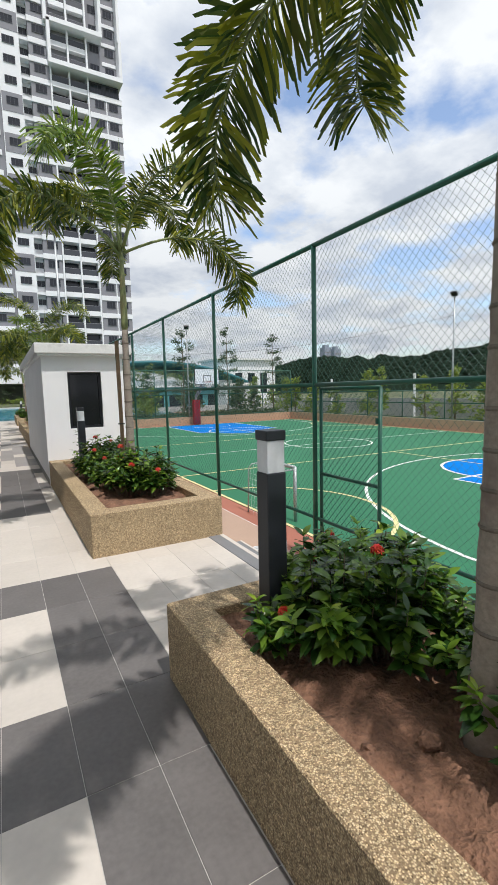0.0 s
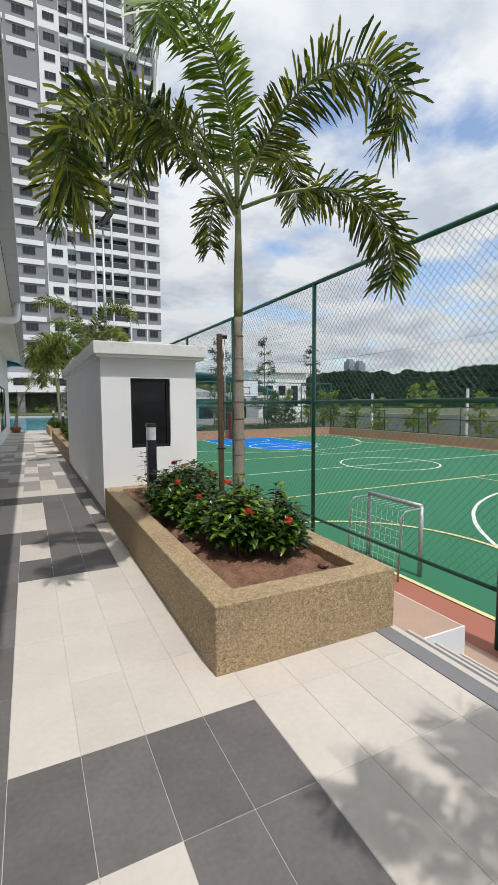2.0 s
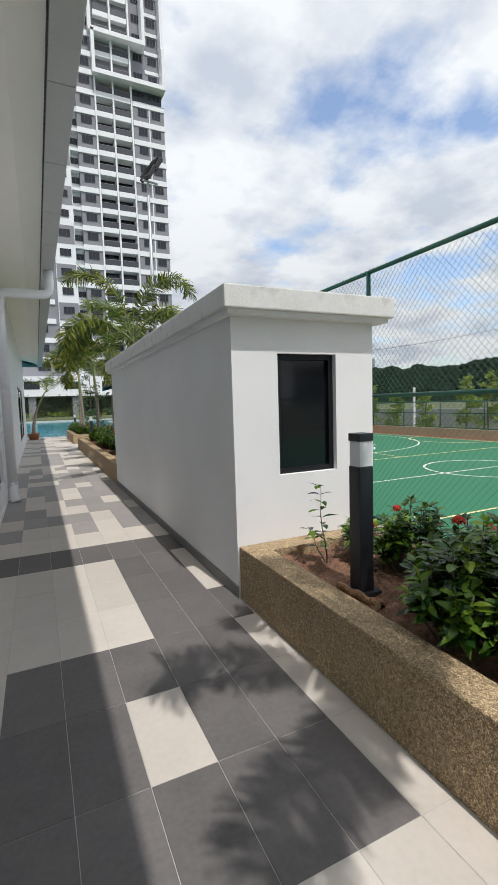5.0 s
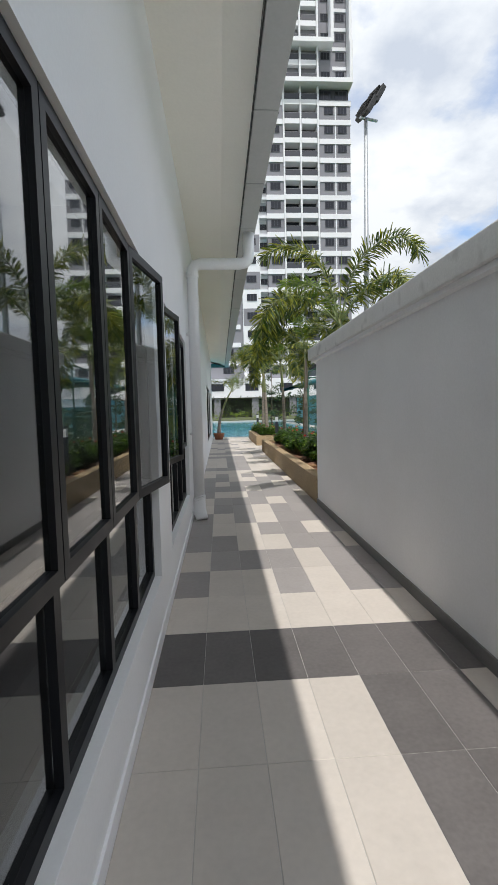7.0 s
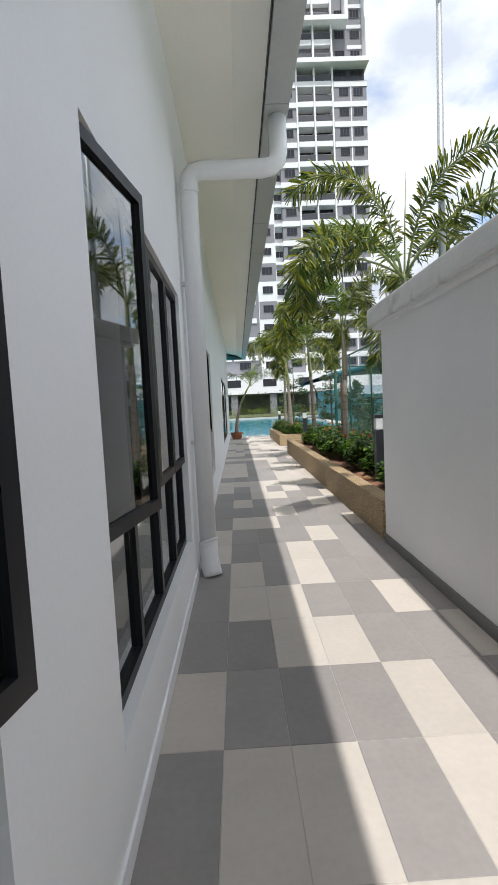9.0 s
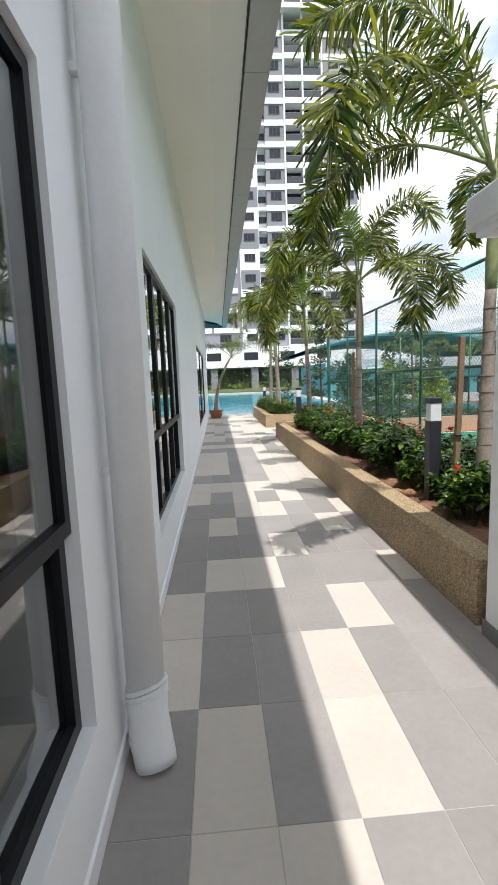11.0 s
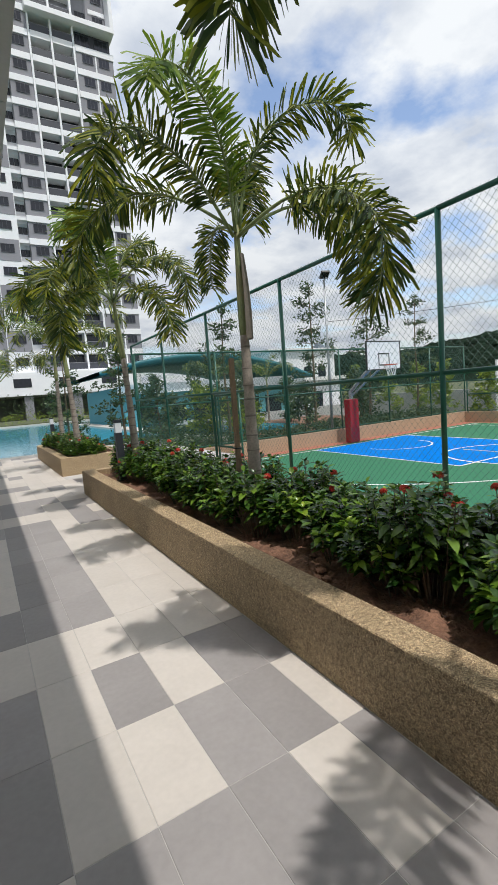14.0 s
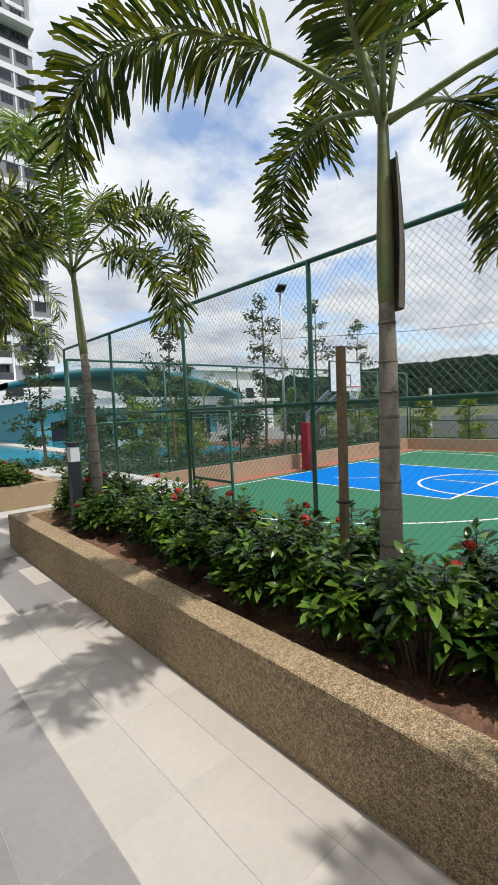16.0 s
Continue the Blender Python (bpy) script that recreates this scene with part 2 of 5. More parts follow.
M_RACHIS = material("palm_rachis", (0.20, 0.25, 0.09), 0.5, 0.15, 5, 40, 0.1)
M_FROND = leaf_material("palm_leaflet", (0.030, 0.070, 0.012), (0.36, 0.37, 0.03), 0.40, 0.3)
M_FRONDNEW = leaf_material("young_palm_leaflet", (0.10, 0.19, 0.02), (0.30, 0.38, 0.04), 0.4, 0.34)
M_LEAF = leaf_material("shrub_leaf", (0.024, 0.070, 0.013), (0.16, 0.27, 0.028), 0.26, 0.2)
M_LEAFNEW = leaf_material("young_shrub_leaf", (0.13, 0.26, 0.02), (0.36, 0.46, 0.05), 0.3, 0.3)
M_FLOWER = leaf_material("red_flower", (0.62, 0.03, 0.02), (0.75, 0.12, 0.06), 0.5, 0.25)
M_TREELEAF = leaf_material("tree_leaf", (0.03, 0.062, 0.022), (0.11, 0.16, 0.05), 0.45, 0.3)
M_BRIGHTLEAF = leaf_material("hedge_leaf", (0.15, 0.23, 0.03), (0.36, 0.42, 0.06), 0.45, 0.4)
M_STEM = material("woody_stem", (0.13, 0.10, 0.06), 0.9, 0.25, 12, 70, 0.4)
M_STAKE = material("timber_stake", (0.22, 0.15, 0.09), 0.85, 0.3, 5, 50, 0.4)
M_LOG = material("rough_bark", (0.30, 0.17, 0.085), 0.9, 0.45, 14, 70, 0.8, dist=0.02)
M_LOGEND = material("sawn_wood", (0.55, 0.43, 0.29), 0.85, 0.15, 20, 90, 0.2)
M_WHITE = material("white_facade_paint", (0.82, 0.83, 0.85), 0.7, 0.04, 0.3, 4, 0.0)
M_GREYF = material("grey_facade_paint", (0.25, 0.25, 0.275), 0.75, 0.05, 0.3, 4, 0.0)
M_FWIN = material("facade_window_glass", (0.02, 0.022, 0.03), 0.15, 0.3, 0.4, 3, 0.0)
# rail and frame metal; its dark tone also paints the sky terrace's shade
M_RAIL_SHADE = material("rail_metal_and_terrace_shade", (0.05, 0.054, 0.068), 0.5, 0.1, 1, 10, 0.0)
# darkened grey: the shade deep in balconies and undercroft, put into the colour
M_RECESS_SHADE = material("recess_shade_grey", (0.13, 0.13, 0.14), 0.8, 0.1, 1, 10, 0.0)
M_GRASS = material("grass", (0.085, 0.10, 0.045), 0.95, 0.4, 3, 60, 0.6, dist=0.03)
M_HILL = material("wooded_hill", (0.010, 0.020, 0.012), 0.95, 0.4, 0.09, 1.2, 0.0, spec=0.05)
M_WATER = water_material("pool_water")
M_POOLTILE = material("pool_surround", (0.50, 0.47, 0.42), 0.6, 0.1, 3, 40, 0.1)
M_STEEL = material("galvanised_steel", (0.42, 0.44, 0.45), 0.45, 0.1, 5, 50, 0.05, metal=0.6)
M_REDPAD = material("red_padding", (0.30, 0.012, 0.02), 0.5, 0.12, 3, 40, 0.1)
M_BOARD = material("white_backboard", (0.82, 0.83, 0.84), 0.4, 0.03, 3, 40, 0.0)
M_BLACK = material("black_marking", (0.02, 0.02, 0.02), 0.5, 0.1, 5, 50, 0.0)
M_ORANGE = material("orange_rim", (0.62, 0.10, 0.03), 0.45, 0.1, 5, 50, 0.0)
M_NET = material("white_net", (0.75, 0.75, 0.74), 0.8, 0.05, 5, 50, 0.0)
M_TEAL = material("teal_roof_sheet", (0.03, 0.17, 0.20), 0.5, 0.12, 0.6, 10, 0.05)
M_TEALWALL = material("blue_green_wall", (0.10, 0.32, 0.36), 0.6, 0.08, 0.6, 10, 0.05)
M_GREYWALL = material("grey_boundary_wall", (0.45, 0.45, 0.44), 0.85, 0.15, 0.6, 10, 0.1)
M_FARTOWER = material("far_tower_haze", (0.28, 0.32, 0.38), 0.9, 0.05, 0.1, 1, 0.0)
M_TERRACOTTA = material("terracotta_pot", (0.38, 0.15, 0.08), 0.8, 0.1, 6, 60, 0.1)
M_INTERIOR = material("interior_wall_paint", (0.55, 0.55, 0.53), 0.8, 0.05, 1, 20, 0.0)

# ---------------------------------------------------------------- mesh helpers
def box(bm, x0, x1, y0, y1, z0, z1, bevel=0.0):
    vs = [bm.verts.new((x, y, z)) for z in (z0, z1) for y in (y0, y1) for x in (x0, x1)]
    fs = [bm.faces.new([vs[i] for i in f]) for f in ((0, 2, 3, 1), (4, 5, 7, 6), (0, 1, 5, 4), (2, 6, 7, 3), (0, 4, 6, 2), (1, 3, 7, 5))]
    if bevel:
        es = list({e for f in fs for e in f.edges})
        bmesh.ops.bevel(bm, geom=es, offset=bevel, segments=2, affect="EDGES", profile=0.6)


def tube(bm, pts, radii, sides=8, cap=True):
    """A tube through points, with a radius at each."""
    pts = [Vector(p) for p in pts]
    if not hasattr(radii, "__len__"):
        radii = [radii] * len(pts)
    rings = []
    ref = None
    for i, p in enumerate(pts):
        d = (pts[min(i + 1, len(pts) - 1)] - pts[max(i - 1, 0)]).normalized()
        if ref is None:
            ref = d.orthogonal().normalized()
        ref = (ref - d * ref.dot(d)).normalized()
        side = d.cross(ref)
        rings.append([bm.verts.new(p + (ref * math.cos(a) + side * math.sin(a)) * radii[i])
                      for a in (2 * math.pi * k / sides for k in range(sides))])
    for a, b in zip(rings, rings[1:]):
        for k in range(sides):
            bm.faces.new((a[k], a[(k + 1) % sides], b[(k + 1) % sides], b[k]))
    if cap:
        bm.faces.new(rings[0][::-1])
        bm.faces.new(rings[-1])


def mesh_of(bm, name, mat, smooth=False):
    me = bpy.data.meshes.new(name)
    bmesh.ops.recalc_face_normals(bm, faces=bm.faces[:])
    bm.to_mesh(me)
    bm.free()
    me.materials.append(mat)
    if smooth:
        me.polygons.foreach_set("use_smooth", [True] * len(me.polygons))
    return me


def part(name, bm, mat, parent=None, label="", smooth=False):
    ob = new(name, mesh_of(bm, name, mat, smooth))
    ob.parent = parent
    return tagged(ob, label)


def thing(name, at, label, category, group="", kind="", rz=0):
    ob = new(name)
    ob.empty_display_size = 0.2
    ob.matrix_basis = pose(*at, 0, 0, rz)
    return tagged(ob, label, category, group, kind)


def structure(name, bm, mat, label, category, smooth=False):
    return tagged(part(name, bm, mat, None, "", smooth), label, category, kind="structure")


def boxes(*bs, bevel=0.0):
    bm = bmesh.new()
    for b in bs:
        box(bm, *b, bevel=bevel)
    return bm


# ---------------------------------------------------------------- ground, walkway, court
COURT_Z = -0.55
bm = bmesh.new()
R = 900.0
for i in range(48):
    a0, a1 = 2 * math.pi * i / 48, 2 * math.pi * (i + 1) / 48
    bm.faces.new([bm.verts.new(v) for v in ((0, 0, -1.2), (R * math.cos(a0), R * math.sin(a0), -1.2), (R * math.cos(a1), R * math.sin(a1), -1.2))])
structure("ground", bm, M_GRASS, "flat grassy ground around the podium", "ground")

# walkway slab, with the step down to the court left open beside it
WALK_END = 33.2
floor = structure("floor", boxes((-0.3, 1.99, -8, WALK_END, -1.0, -0.003), (1.99, 3.27, -8, 4.40, -1.0, -0.003), (1.99, 3.27, 8.5, 26.0, -1.0, -0.003), (1.99, 3.27, 4.40, 8.5, -1.0, -0.003),
                                 (1.99, 6.2, 26.0, WALK_END, -1.0, -0.003)),
                  M_GROUT, "walkway of beige and grey stone tiles", "floor")


# step down to the court: four risers beside the first two planters
tread = boxes((3.36, 3.66, 2.17, 4.42, -1.0, -0.185), (3.66, 3.96, 2.17, 4.42, -1.0, -0.355), (3.96, 4.26, 2.17, 4.42, -1.0, -0.525))
stairs = structure("stairs", tread, M_TILE_BEIGE, "steps with grey treads and pale edges down to the court", "stairs")
for i in range(4):
    x, z = 3.36 + 0.3 * i, -0.17 * i
    part("riser", boxes((x - 0.012, x + 0.001, 2.17, 4.42, z - 0.165, z - 0.012)), M_WHITE, stairs, "white painted riser")
    if i < 3:
        part("tread", boxes((x + 0.002, x + 0.288, 2.17, 4.42, z - 0.186, z - 0.17), bevel=0.002), M_STEPNOSE, stairs, "grey stone tread")
    if i == 0:
        part("nosing", boxes((x - 0.17, x - 0.042, 2.17, 4.42, z - 0.004, z + 0.004), bevel=0.0015), M_STEPNOSE, stairs, "grey stone strip")
    e = 0.04 if i == 0 else 0.018
    part("edge_strip", boxes((x - e, x + 0.006, 2.17, 4.42, z - 0.02, z + 0.004), bevel=0.0015), M_TILE_BEIGE, stairs, "pale step edge")

# narrow terrace between planters and fence
structure("terrace", boxes((3.36, 4.28, 4.42, 26.0, -1.0, -0.28), (3.36, 4.28, -8, 2.17, -1.0, -0.28)), M_PINKFLOOR, "terracotta screed strip beside the fence", "terrace")
structure("terrace_wall", boxes((3.37, 4.292, 4.405, 4.42, -0.7, -0.275), (3.37, 4.292, 2.17, 2.185, -0.7, -0.275), (4.28, 4.292, 4.42, 26.0, -0.7, -0.282)), M_WHITE, "white painted upstand beside the steps", "wall")

CX, BASE_FAR, BASE_NEAR = 13.24, 28.5, 1.1
CMID = (BASE_FAR + BASE_NEAR) / 2
CX0, CX1 = CX - 7.86, CX + 7.5
COURT_Z = -0.68
structure("court", boxes((4.26, 21.3, -14, 29.6, -1.15, COURT_Z)), M_COURTRED, "brick red margin around the sports court", "sports court")
part_court = structure("court_playing_area", boxes((5.35, 20.95, -13, 28.85, COURT_Z, COURT_Z + 0.004)), M_COURT, "green painted playing area of a sports court", "sports court")


def flat_line(name, pts, w, mat, z, parent, label=""):
    """A painted line with the width w along points in the court's plane."""
    bm = bmesh.new()
    rows = []
    for i, p in enumerate(pts):
        p = Vector((*p, z))
        a, b = Vector((*pts[max(i - 1, 0)], z)), Vector((*pts[min(i + 1, len(pts) - 1)], z))
        d = (b - a).normalized()
        s = Vector((-d.y, d.x, 0)) * w / 2
        rows.append((bm.verts.new(p + s), bm.verts.new(p - s)))
    for r, q in zip(rows, rows[1:]):
        bm.faces.new((r[0], r[1], q[1], q[0]))
    return part(name, bm, mat, parent, label)


def arc(cx, cy, r, a0, a1, n=40):
    return [(cx + r * math.cos(radians(a0 + (a1 - a0) * i / n)), cy + r * math.sin(radians(a0 + (a1 - a0) * i / n))) for i in range(n + 1)]


Z1, Z2, Z3 = COURT_Z + 0.008, COURT_Z + 0.012, COURT_Z + 0.016
for sgn, base in ((-1, BASE_FAR), (1, BASE_NEAR)):
    lane = boxes((CX - 2.45, CX + 2.45, min(base, base + sgn * 5.8), max(base, base + sgn * 5.8), COURT_Z + 0.004, Z1))
    part("key_area", lane, M_COURTBLUE, part_court, "bright blue painted key")
    cap_bm = bmesh.new()
    ring = [cap_bm.verts.new((x, y, Z1)) for x, y in arc(CX, base + sgn * 5.83, 1.8, 0 if sgn > 0 else 180, 180 if sgn > 0 else 360, 32)]
    cap_bm.faces.new(ring)
    part("key_circle", cap_bm, M_COURTBLUE, part_court, "bright blue painted half circle")
    y1 = base + sgn * 5.8
    flat_line("line", [(CX - 2.45, base), (CX - 2.45, y1)], 0.07, M_LINEW, Z2, part_court)
    flat_line("line", [(CX + 2.45, base), (CX + 2.45, y1)], 0.07, M_LINEW, Z2, part_court)
    flat_line("line", [(CX - 2.45, y1), (CX + 2.45, y1)], 0.07, M_LINEW, Z2, part_court)
    flat_line("line", arc(CX, y1, 1.8, 0, 360, 64), 0.08, M_LINEW, Z3, part_court)
    c = base + sgn * 1.575
    flat_line("line", [(CX - 6.7, base), (CX - 6.7, c + sgn * 0.9)] + (arc(CX, c, 6.75, 172, 8, 60) if sgn > 0 else arc(CX, c, 6.75, -172, -8, 60))
              + [(CX + 6.7, c + sgn * 0.9), (CX + 6.7, base)], 0.07, M_LINEW, Z2, part_court)
    flat_line("line", arc(CX, c, 1.25, 0 if sgn > 0 else 180, 180 if sgn > 0 else 360, 24), 0.06, M_LINEW, Z3, part_court)
    flat_line("line", [(CX0, base), (CX1, base)], 0.07, M_LINEW, Z2, part_court)
flat_line("line", [(CX0, BASE_NEAR), (CX0, BASE_FAR)], 0.07, M_LINEY, Z2, part_court)
flat_line("line", [(CX1, BASE_NEAR), (CX1, BASE_FAR)], 0.07, M_LINEY, Z2, part_court)
flat_line("line", [(CX0, CMID), (CX1, CMID)], 0.06, M_LINEW, Z2, part_court)
flat_line("line", arc(CX, CMID, 1.8, 0, 360, 64), 0.07, M_LINEW, Z3, part_court)
for y in (CMID - 3.6, CMID + 3.6):
    flat_line("line", [(CX0, y), (CX1, y)], 0.07, M_LINEY, Z2 + 0.002, part_court)
flat_line("line", [(CX, CMID - 3.6), (CX, CMID - 9.5)], 0.06, M_LINEY, Z3, part_court)
flat_line("line", [(CX, CMID + 3.6), (CX, CMID + 9.5)], 0.06, M_LINEY, Z3, part_court)
flat_line("line", arc(5.25, 6.75, 2.35, -87, 87, 40), 0.08, M_LINEY, Z3 + 0.002, part_court)
flat_line("line", arc(21.0, 22.5, 2.35, 90, 270, 40), 0.08, M_LINEY, Z3 + 0.002, part_court)
# low tan walls behind the court
structure("wall_court_back", boxes((4.3, 21.5, 29.5, 29.7, -1.15, -0.16)), M_TANWALL, "low tan painted wall behind the court", "wall")
structure("wall_court_side", boxes((21.2, 21.42, -14, 29.5, -1.15, -0.16)), M_TANWALL, "low tan painted wall beside the court", "wall")
structure("landing", boxes((4.294, 4.60, -8, 29.5, -1.1, -0.595)), M_PINKFLOOR, "terracotta screed strip along the fence foot", "pavement")
structure("fence_kerb", boxes((4.602, 4.82, -8, 29.5, -1.1, -0.60)), M_COURTRED, "brick red painted kerb under the fence", "kerb")


# ---------------------------------------------------------------- planters
def soil_mesh(x0, x1, y0, y1, z):
    bm = bmesh.new()
    nx, ny = max(4, int((x1 - x0) / 0.035)), max(4, int((y1 - y0) / 0.035))
    g = [[bm.verts.new((x0 + (x1 - x0) * i / nx, y0 + (y1 - y0) * j / ny,
                        z + 0.045 * noise.noise((i * 0.22, j * 0.22, z)) + 0.035 * noise.noise((i * 0.07, j * 0.08, 5)) + 0.022 * noise.noise((i * 0.6, j * 0.6, 2)) + 0.012 * noise.noise((i * 1.7, j * 1.7, 9))))
          for i in range(nx + 1)] for j in range(ny + 1)]
    for j in range(ny):
        for i in range(nx):
            bm.faces.new((g[j][i], g[j][i + 1], g[j + 1][i + 1], g[j + 1][i]))
    return bm


def clod_mesh(seed, r):
    bm = bmesh.new()
    bmesh.ops.create_icosphere(bm, subdivisions=2, radius=r)
    for v in bm.verts:
        v.co *= 1 + 0.45 * noise.noise(v.co * (1.6 / r) + Vector((seed, 0, 0)))
        v.co.z *= 0.6
    return bm


def planter(x0, x1, y0, y1, h, w, label, base=-0.008, clods=40, seed=1):
    ob = thing("planter", ((x0 + x1) / 2, (y0 + y1) / 2, 0), label, "planter", "pebble planters along the walkway")
    cx, cy = (x0 + x1) / 2, (y0 + y1) / 2
    X0, X1, Y0, Y1 = x0 - cx, x1 - cx, y0 - cy, y1 - cy
    outer = [(X0, Y0), (X1, Y0), (X1, Y1), (X0, Y1)]
    inner = [(X0 + w, Y0 + w), (X1 - w, Y0 + w), (X1 - w, Y1 - w), (X0 + w, Y1 - w)]
    bm = bmesh.new()
    lo = [bm.verts.new((*p, base)) for p in outer]
    ho = [bm.verts.new((*p, h)) for p in outer]
    hi = [bm.verts.new((*p, h)) for p in inner]
    li = [bm.verts.new((*p, base)) for p in inner]
    for i in range(4):
        j = (i + 1) % 4
        bm.faces.new((lo[i], lo[j], ho[j], ho[i]))
        bm.faces.new((ho[i], ho[j], hi[j], hi[i]))
        bm.faces.new((hi[i], hi[j], li[j], li[i]))
        bm.faces.new((li[i], li[j], lo[j], lo[i]))
    top = [e for e in bm.edges if all(abs(v.co.z - h) < 1e-6 for v in e.verts)]
    corner = [e for e in bm.edges if abs(e.verts[0].co.z - e.verts[1].co.z) > 0.2]
    bmesh.ops.bevel(bm, geom=top + corner, offset=0.006, segments=1, affect="EDGES")
    part("kerb_wall", bm, M_PEBBLE, ob, "washed pebble finish")
    part("soil", soil_mesh(X0 + w * 0.9, X1 - w * 0.9, Y0 + w * 0.9, Y1 - w * 0.9, h - 0.08), M_SOIL, ob, "reddish brown soil", True)
    rng = random.Random(seed)
    for k in range(clods):
        b = clod_mesh(k + seed * 7, rng.uniform(0.012, 0.045))
        bmesh.ops.translate(b, verts=b.verts, vec=(rng.uniform(X0 + w + .05, X1 - w - .05), rng.uniform(Y0 + w + .05, Y1 - w - .05), h - 0.075))
        part("soil_clod", b, M_SOIL, ob)
    return ob


planter(2.025, 3.36, -6.0, 2.16, 0.43, 0.2, "long tan washed-pebble planter with shrubs and a palm", seed=1, clods=60)
planter(1.975, 3.36, 4.275, 8.49, 0.43, 0.2, "tan washed-pebble planter with red-flowered shrubs, against the hut", seed=2)
planter(1.965, 3.36, 14.72, 24.2, 0.42, 0.2, "long tan washed-pebble planter full of shrubs and palms", seed=3, clods=60)
planter(1.965, 3.5, 26.75, 31.9, 0.42, 0.2, "tan washed-pebble planter near the pool", seed=4, clods=8)

# ---------------------------------------------------------------- hut
hut = thing("utility_hut", (2.66, 11.5, 0), "small white rendered utility hut with a flat slab roof", "hut")
HX0, HX1, HY0, HY1 = 1.965 - 2.66, 3.36 - 2.66, 8.5 - 11.5, 14.62 - 11.5
wx0, wx1, wz0, wz1 = 2.375 - 2.66, 2.955 - 2.66, 0.975, 1.985
part("wall", boxes((HX0, wx0, HY0, HY0 + 0.15, -0.008, 2.30), (wx1, HX1, HY0, HY0 + 0.15, -0.008, 2.30), (wx0, wx1, HY0, HY0 + 0.15, -0.008, wz0), (wx0, wx1, HY0, HY0 + 0.15, wz1, 2.30)), M_HUT, hut)
part("wall", boxes((HX0, HX0 + 0.15, HY0 + 0.15, HY1, -0.008, 2.30), (HX1 - 0.15, HX1, HY0 + 0.15, HY1, -0.3, 2.30), (HX0 + 0.15, HX1 - 0.15, HY1 - 0.15, HY1, -0.008, 2.30)), M_HUT, hut)
part("roof_slab", boxes((1.865 - 2.66, 3.50 - 2.66, 8.36 - 11.5, 14.78 - 11.5, 2.30, 2.475), bevel=0.012), M_HUTROOF, hut, "weathered white concrete slab roof")
part("roof_drip", boxes((1.905 - 2.66, 3.46 - 2.66, 8.40 - 11.5, 14.74 - 11.5, 2.262, 2.30)), M_HUT, hut)
part("plinth", boxes((HX0 - 0.012, HX0, HY0, HY1 + 0.012, -0.008, 0.095)), M_SKIRT, hut, "dark grey painted plinth")
hw = part("window", boxes((wx0, wx1, HY0 + 0.085, HY0 + 0.092, wz0, wz1)), M_DARKGLASS, hut, "dark tinted window pane")
f = 0.045
part("window_frame", boxes((wx0, wx0 + f, HY0 + 0.05, HY0 + 0.1, wz0, wz1), (wx1 - f, wx1, HY0 + 0.05, HY0 + 0.1, wz0, wz1), (wx0 + f, wx1 - f, HY0 + 0.05, HY0 + 0.1, wz0, wz0 + f), (wx0 + f, wx1 - f, HY0 + 0.05, HY0 + 0.1, wz1 - f, wz1)), M_FRAME, hw, "black aluminium frame")

# ---------------------------------------------------------------- building along the walkway
WT = 0.2
Y_START, Y_END = -9.0, 33.0
WINDOWS = [  # start, end, sill, transom, head, panes
    (-6.0, -1.8, 0.40, 1.06, 2.44, 7), (6.45, 10.65, 0.40, 1.06, 2.44, 7), (11.35, 13.65, 0.40, 1.08, 2.44, 4),
    (15.4, 17.8, 0.45, 1.12, 2.44, 4), (23.0, 28.4, 0.45, 0.45, 2.44, 2)]
bs, y = [], Y_START
for a, b, s, t, h, n in WINDOWS:
    bs += [(-WT, 0, y, a, -0.012, 4.7), (-WT, 0, a, b, -0.012, s), (-WT, 0, a, b, h, 4.7)]
    y = b
bs.append((-WT, 0, y, Y_END, -0.012, 4.7))
structure("wall_west", boxes(*bs), M_WALL, "white painted wall with black-framed windows beside the walkway", "wall")
structure("baseboard", boxes((0.0, 0.012, Y_START, Y_END, -0.008, 0.085)), M_WALL, "white skirting at the foot of the wall", "skirting")
structure("wall_end", boxes((-7.0, -WT, Y_END - 0.2, Y_END, -0.012, 4.7)), M_WALL, "white end wall of the building", "wall")
# rooms behind the windows
structure("room_floor", boxes((-5.0, -WT, Y_START, Y_END - 0.2, -0.05, 0.0)), M_TILE_LIGHT, "grey floor inside the building", "floor")
structure("room_wall", boxes((-5.1, -5.0, Y_START, Y_END - 0.2, 0, 3.0), (-5.0, -WT, 10.9, 11.05, 0, 3.0), (-5.0, -WT, 14.4, 14.55, 0, 3.0), (-5.0, -WT, 20.0, 20.15, 0, 3.0), (-5.0, -WT, 3.0, 3.15, 0, 3.0), (-5.0, -WT, Y_START, Y_START + 0.1, 0, 3.0)), M_INTERIOR, "plain painted inner wall", "wall")
structure("room_ceiling", boxes((-5.1, -WT, Y_START, Y_END - 0.2, 3.0, 3.1)), M_INTERIOR, "plain ceiling inside the building", "ceiling")


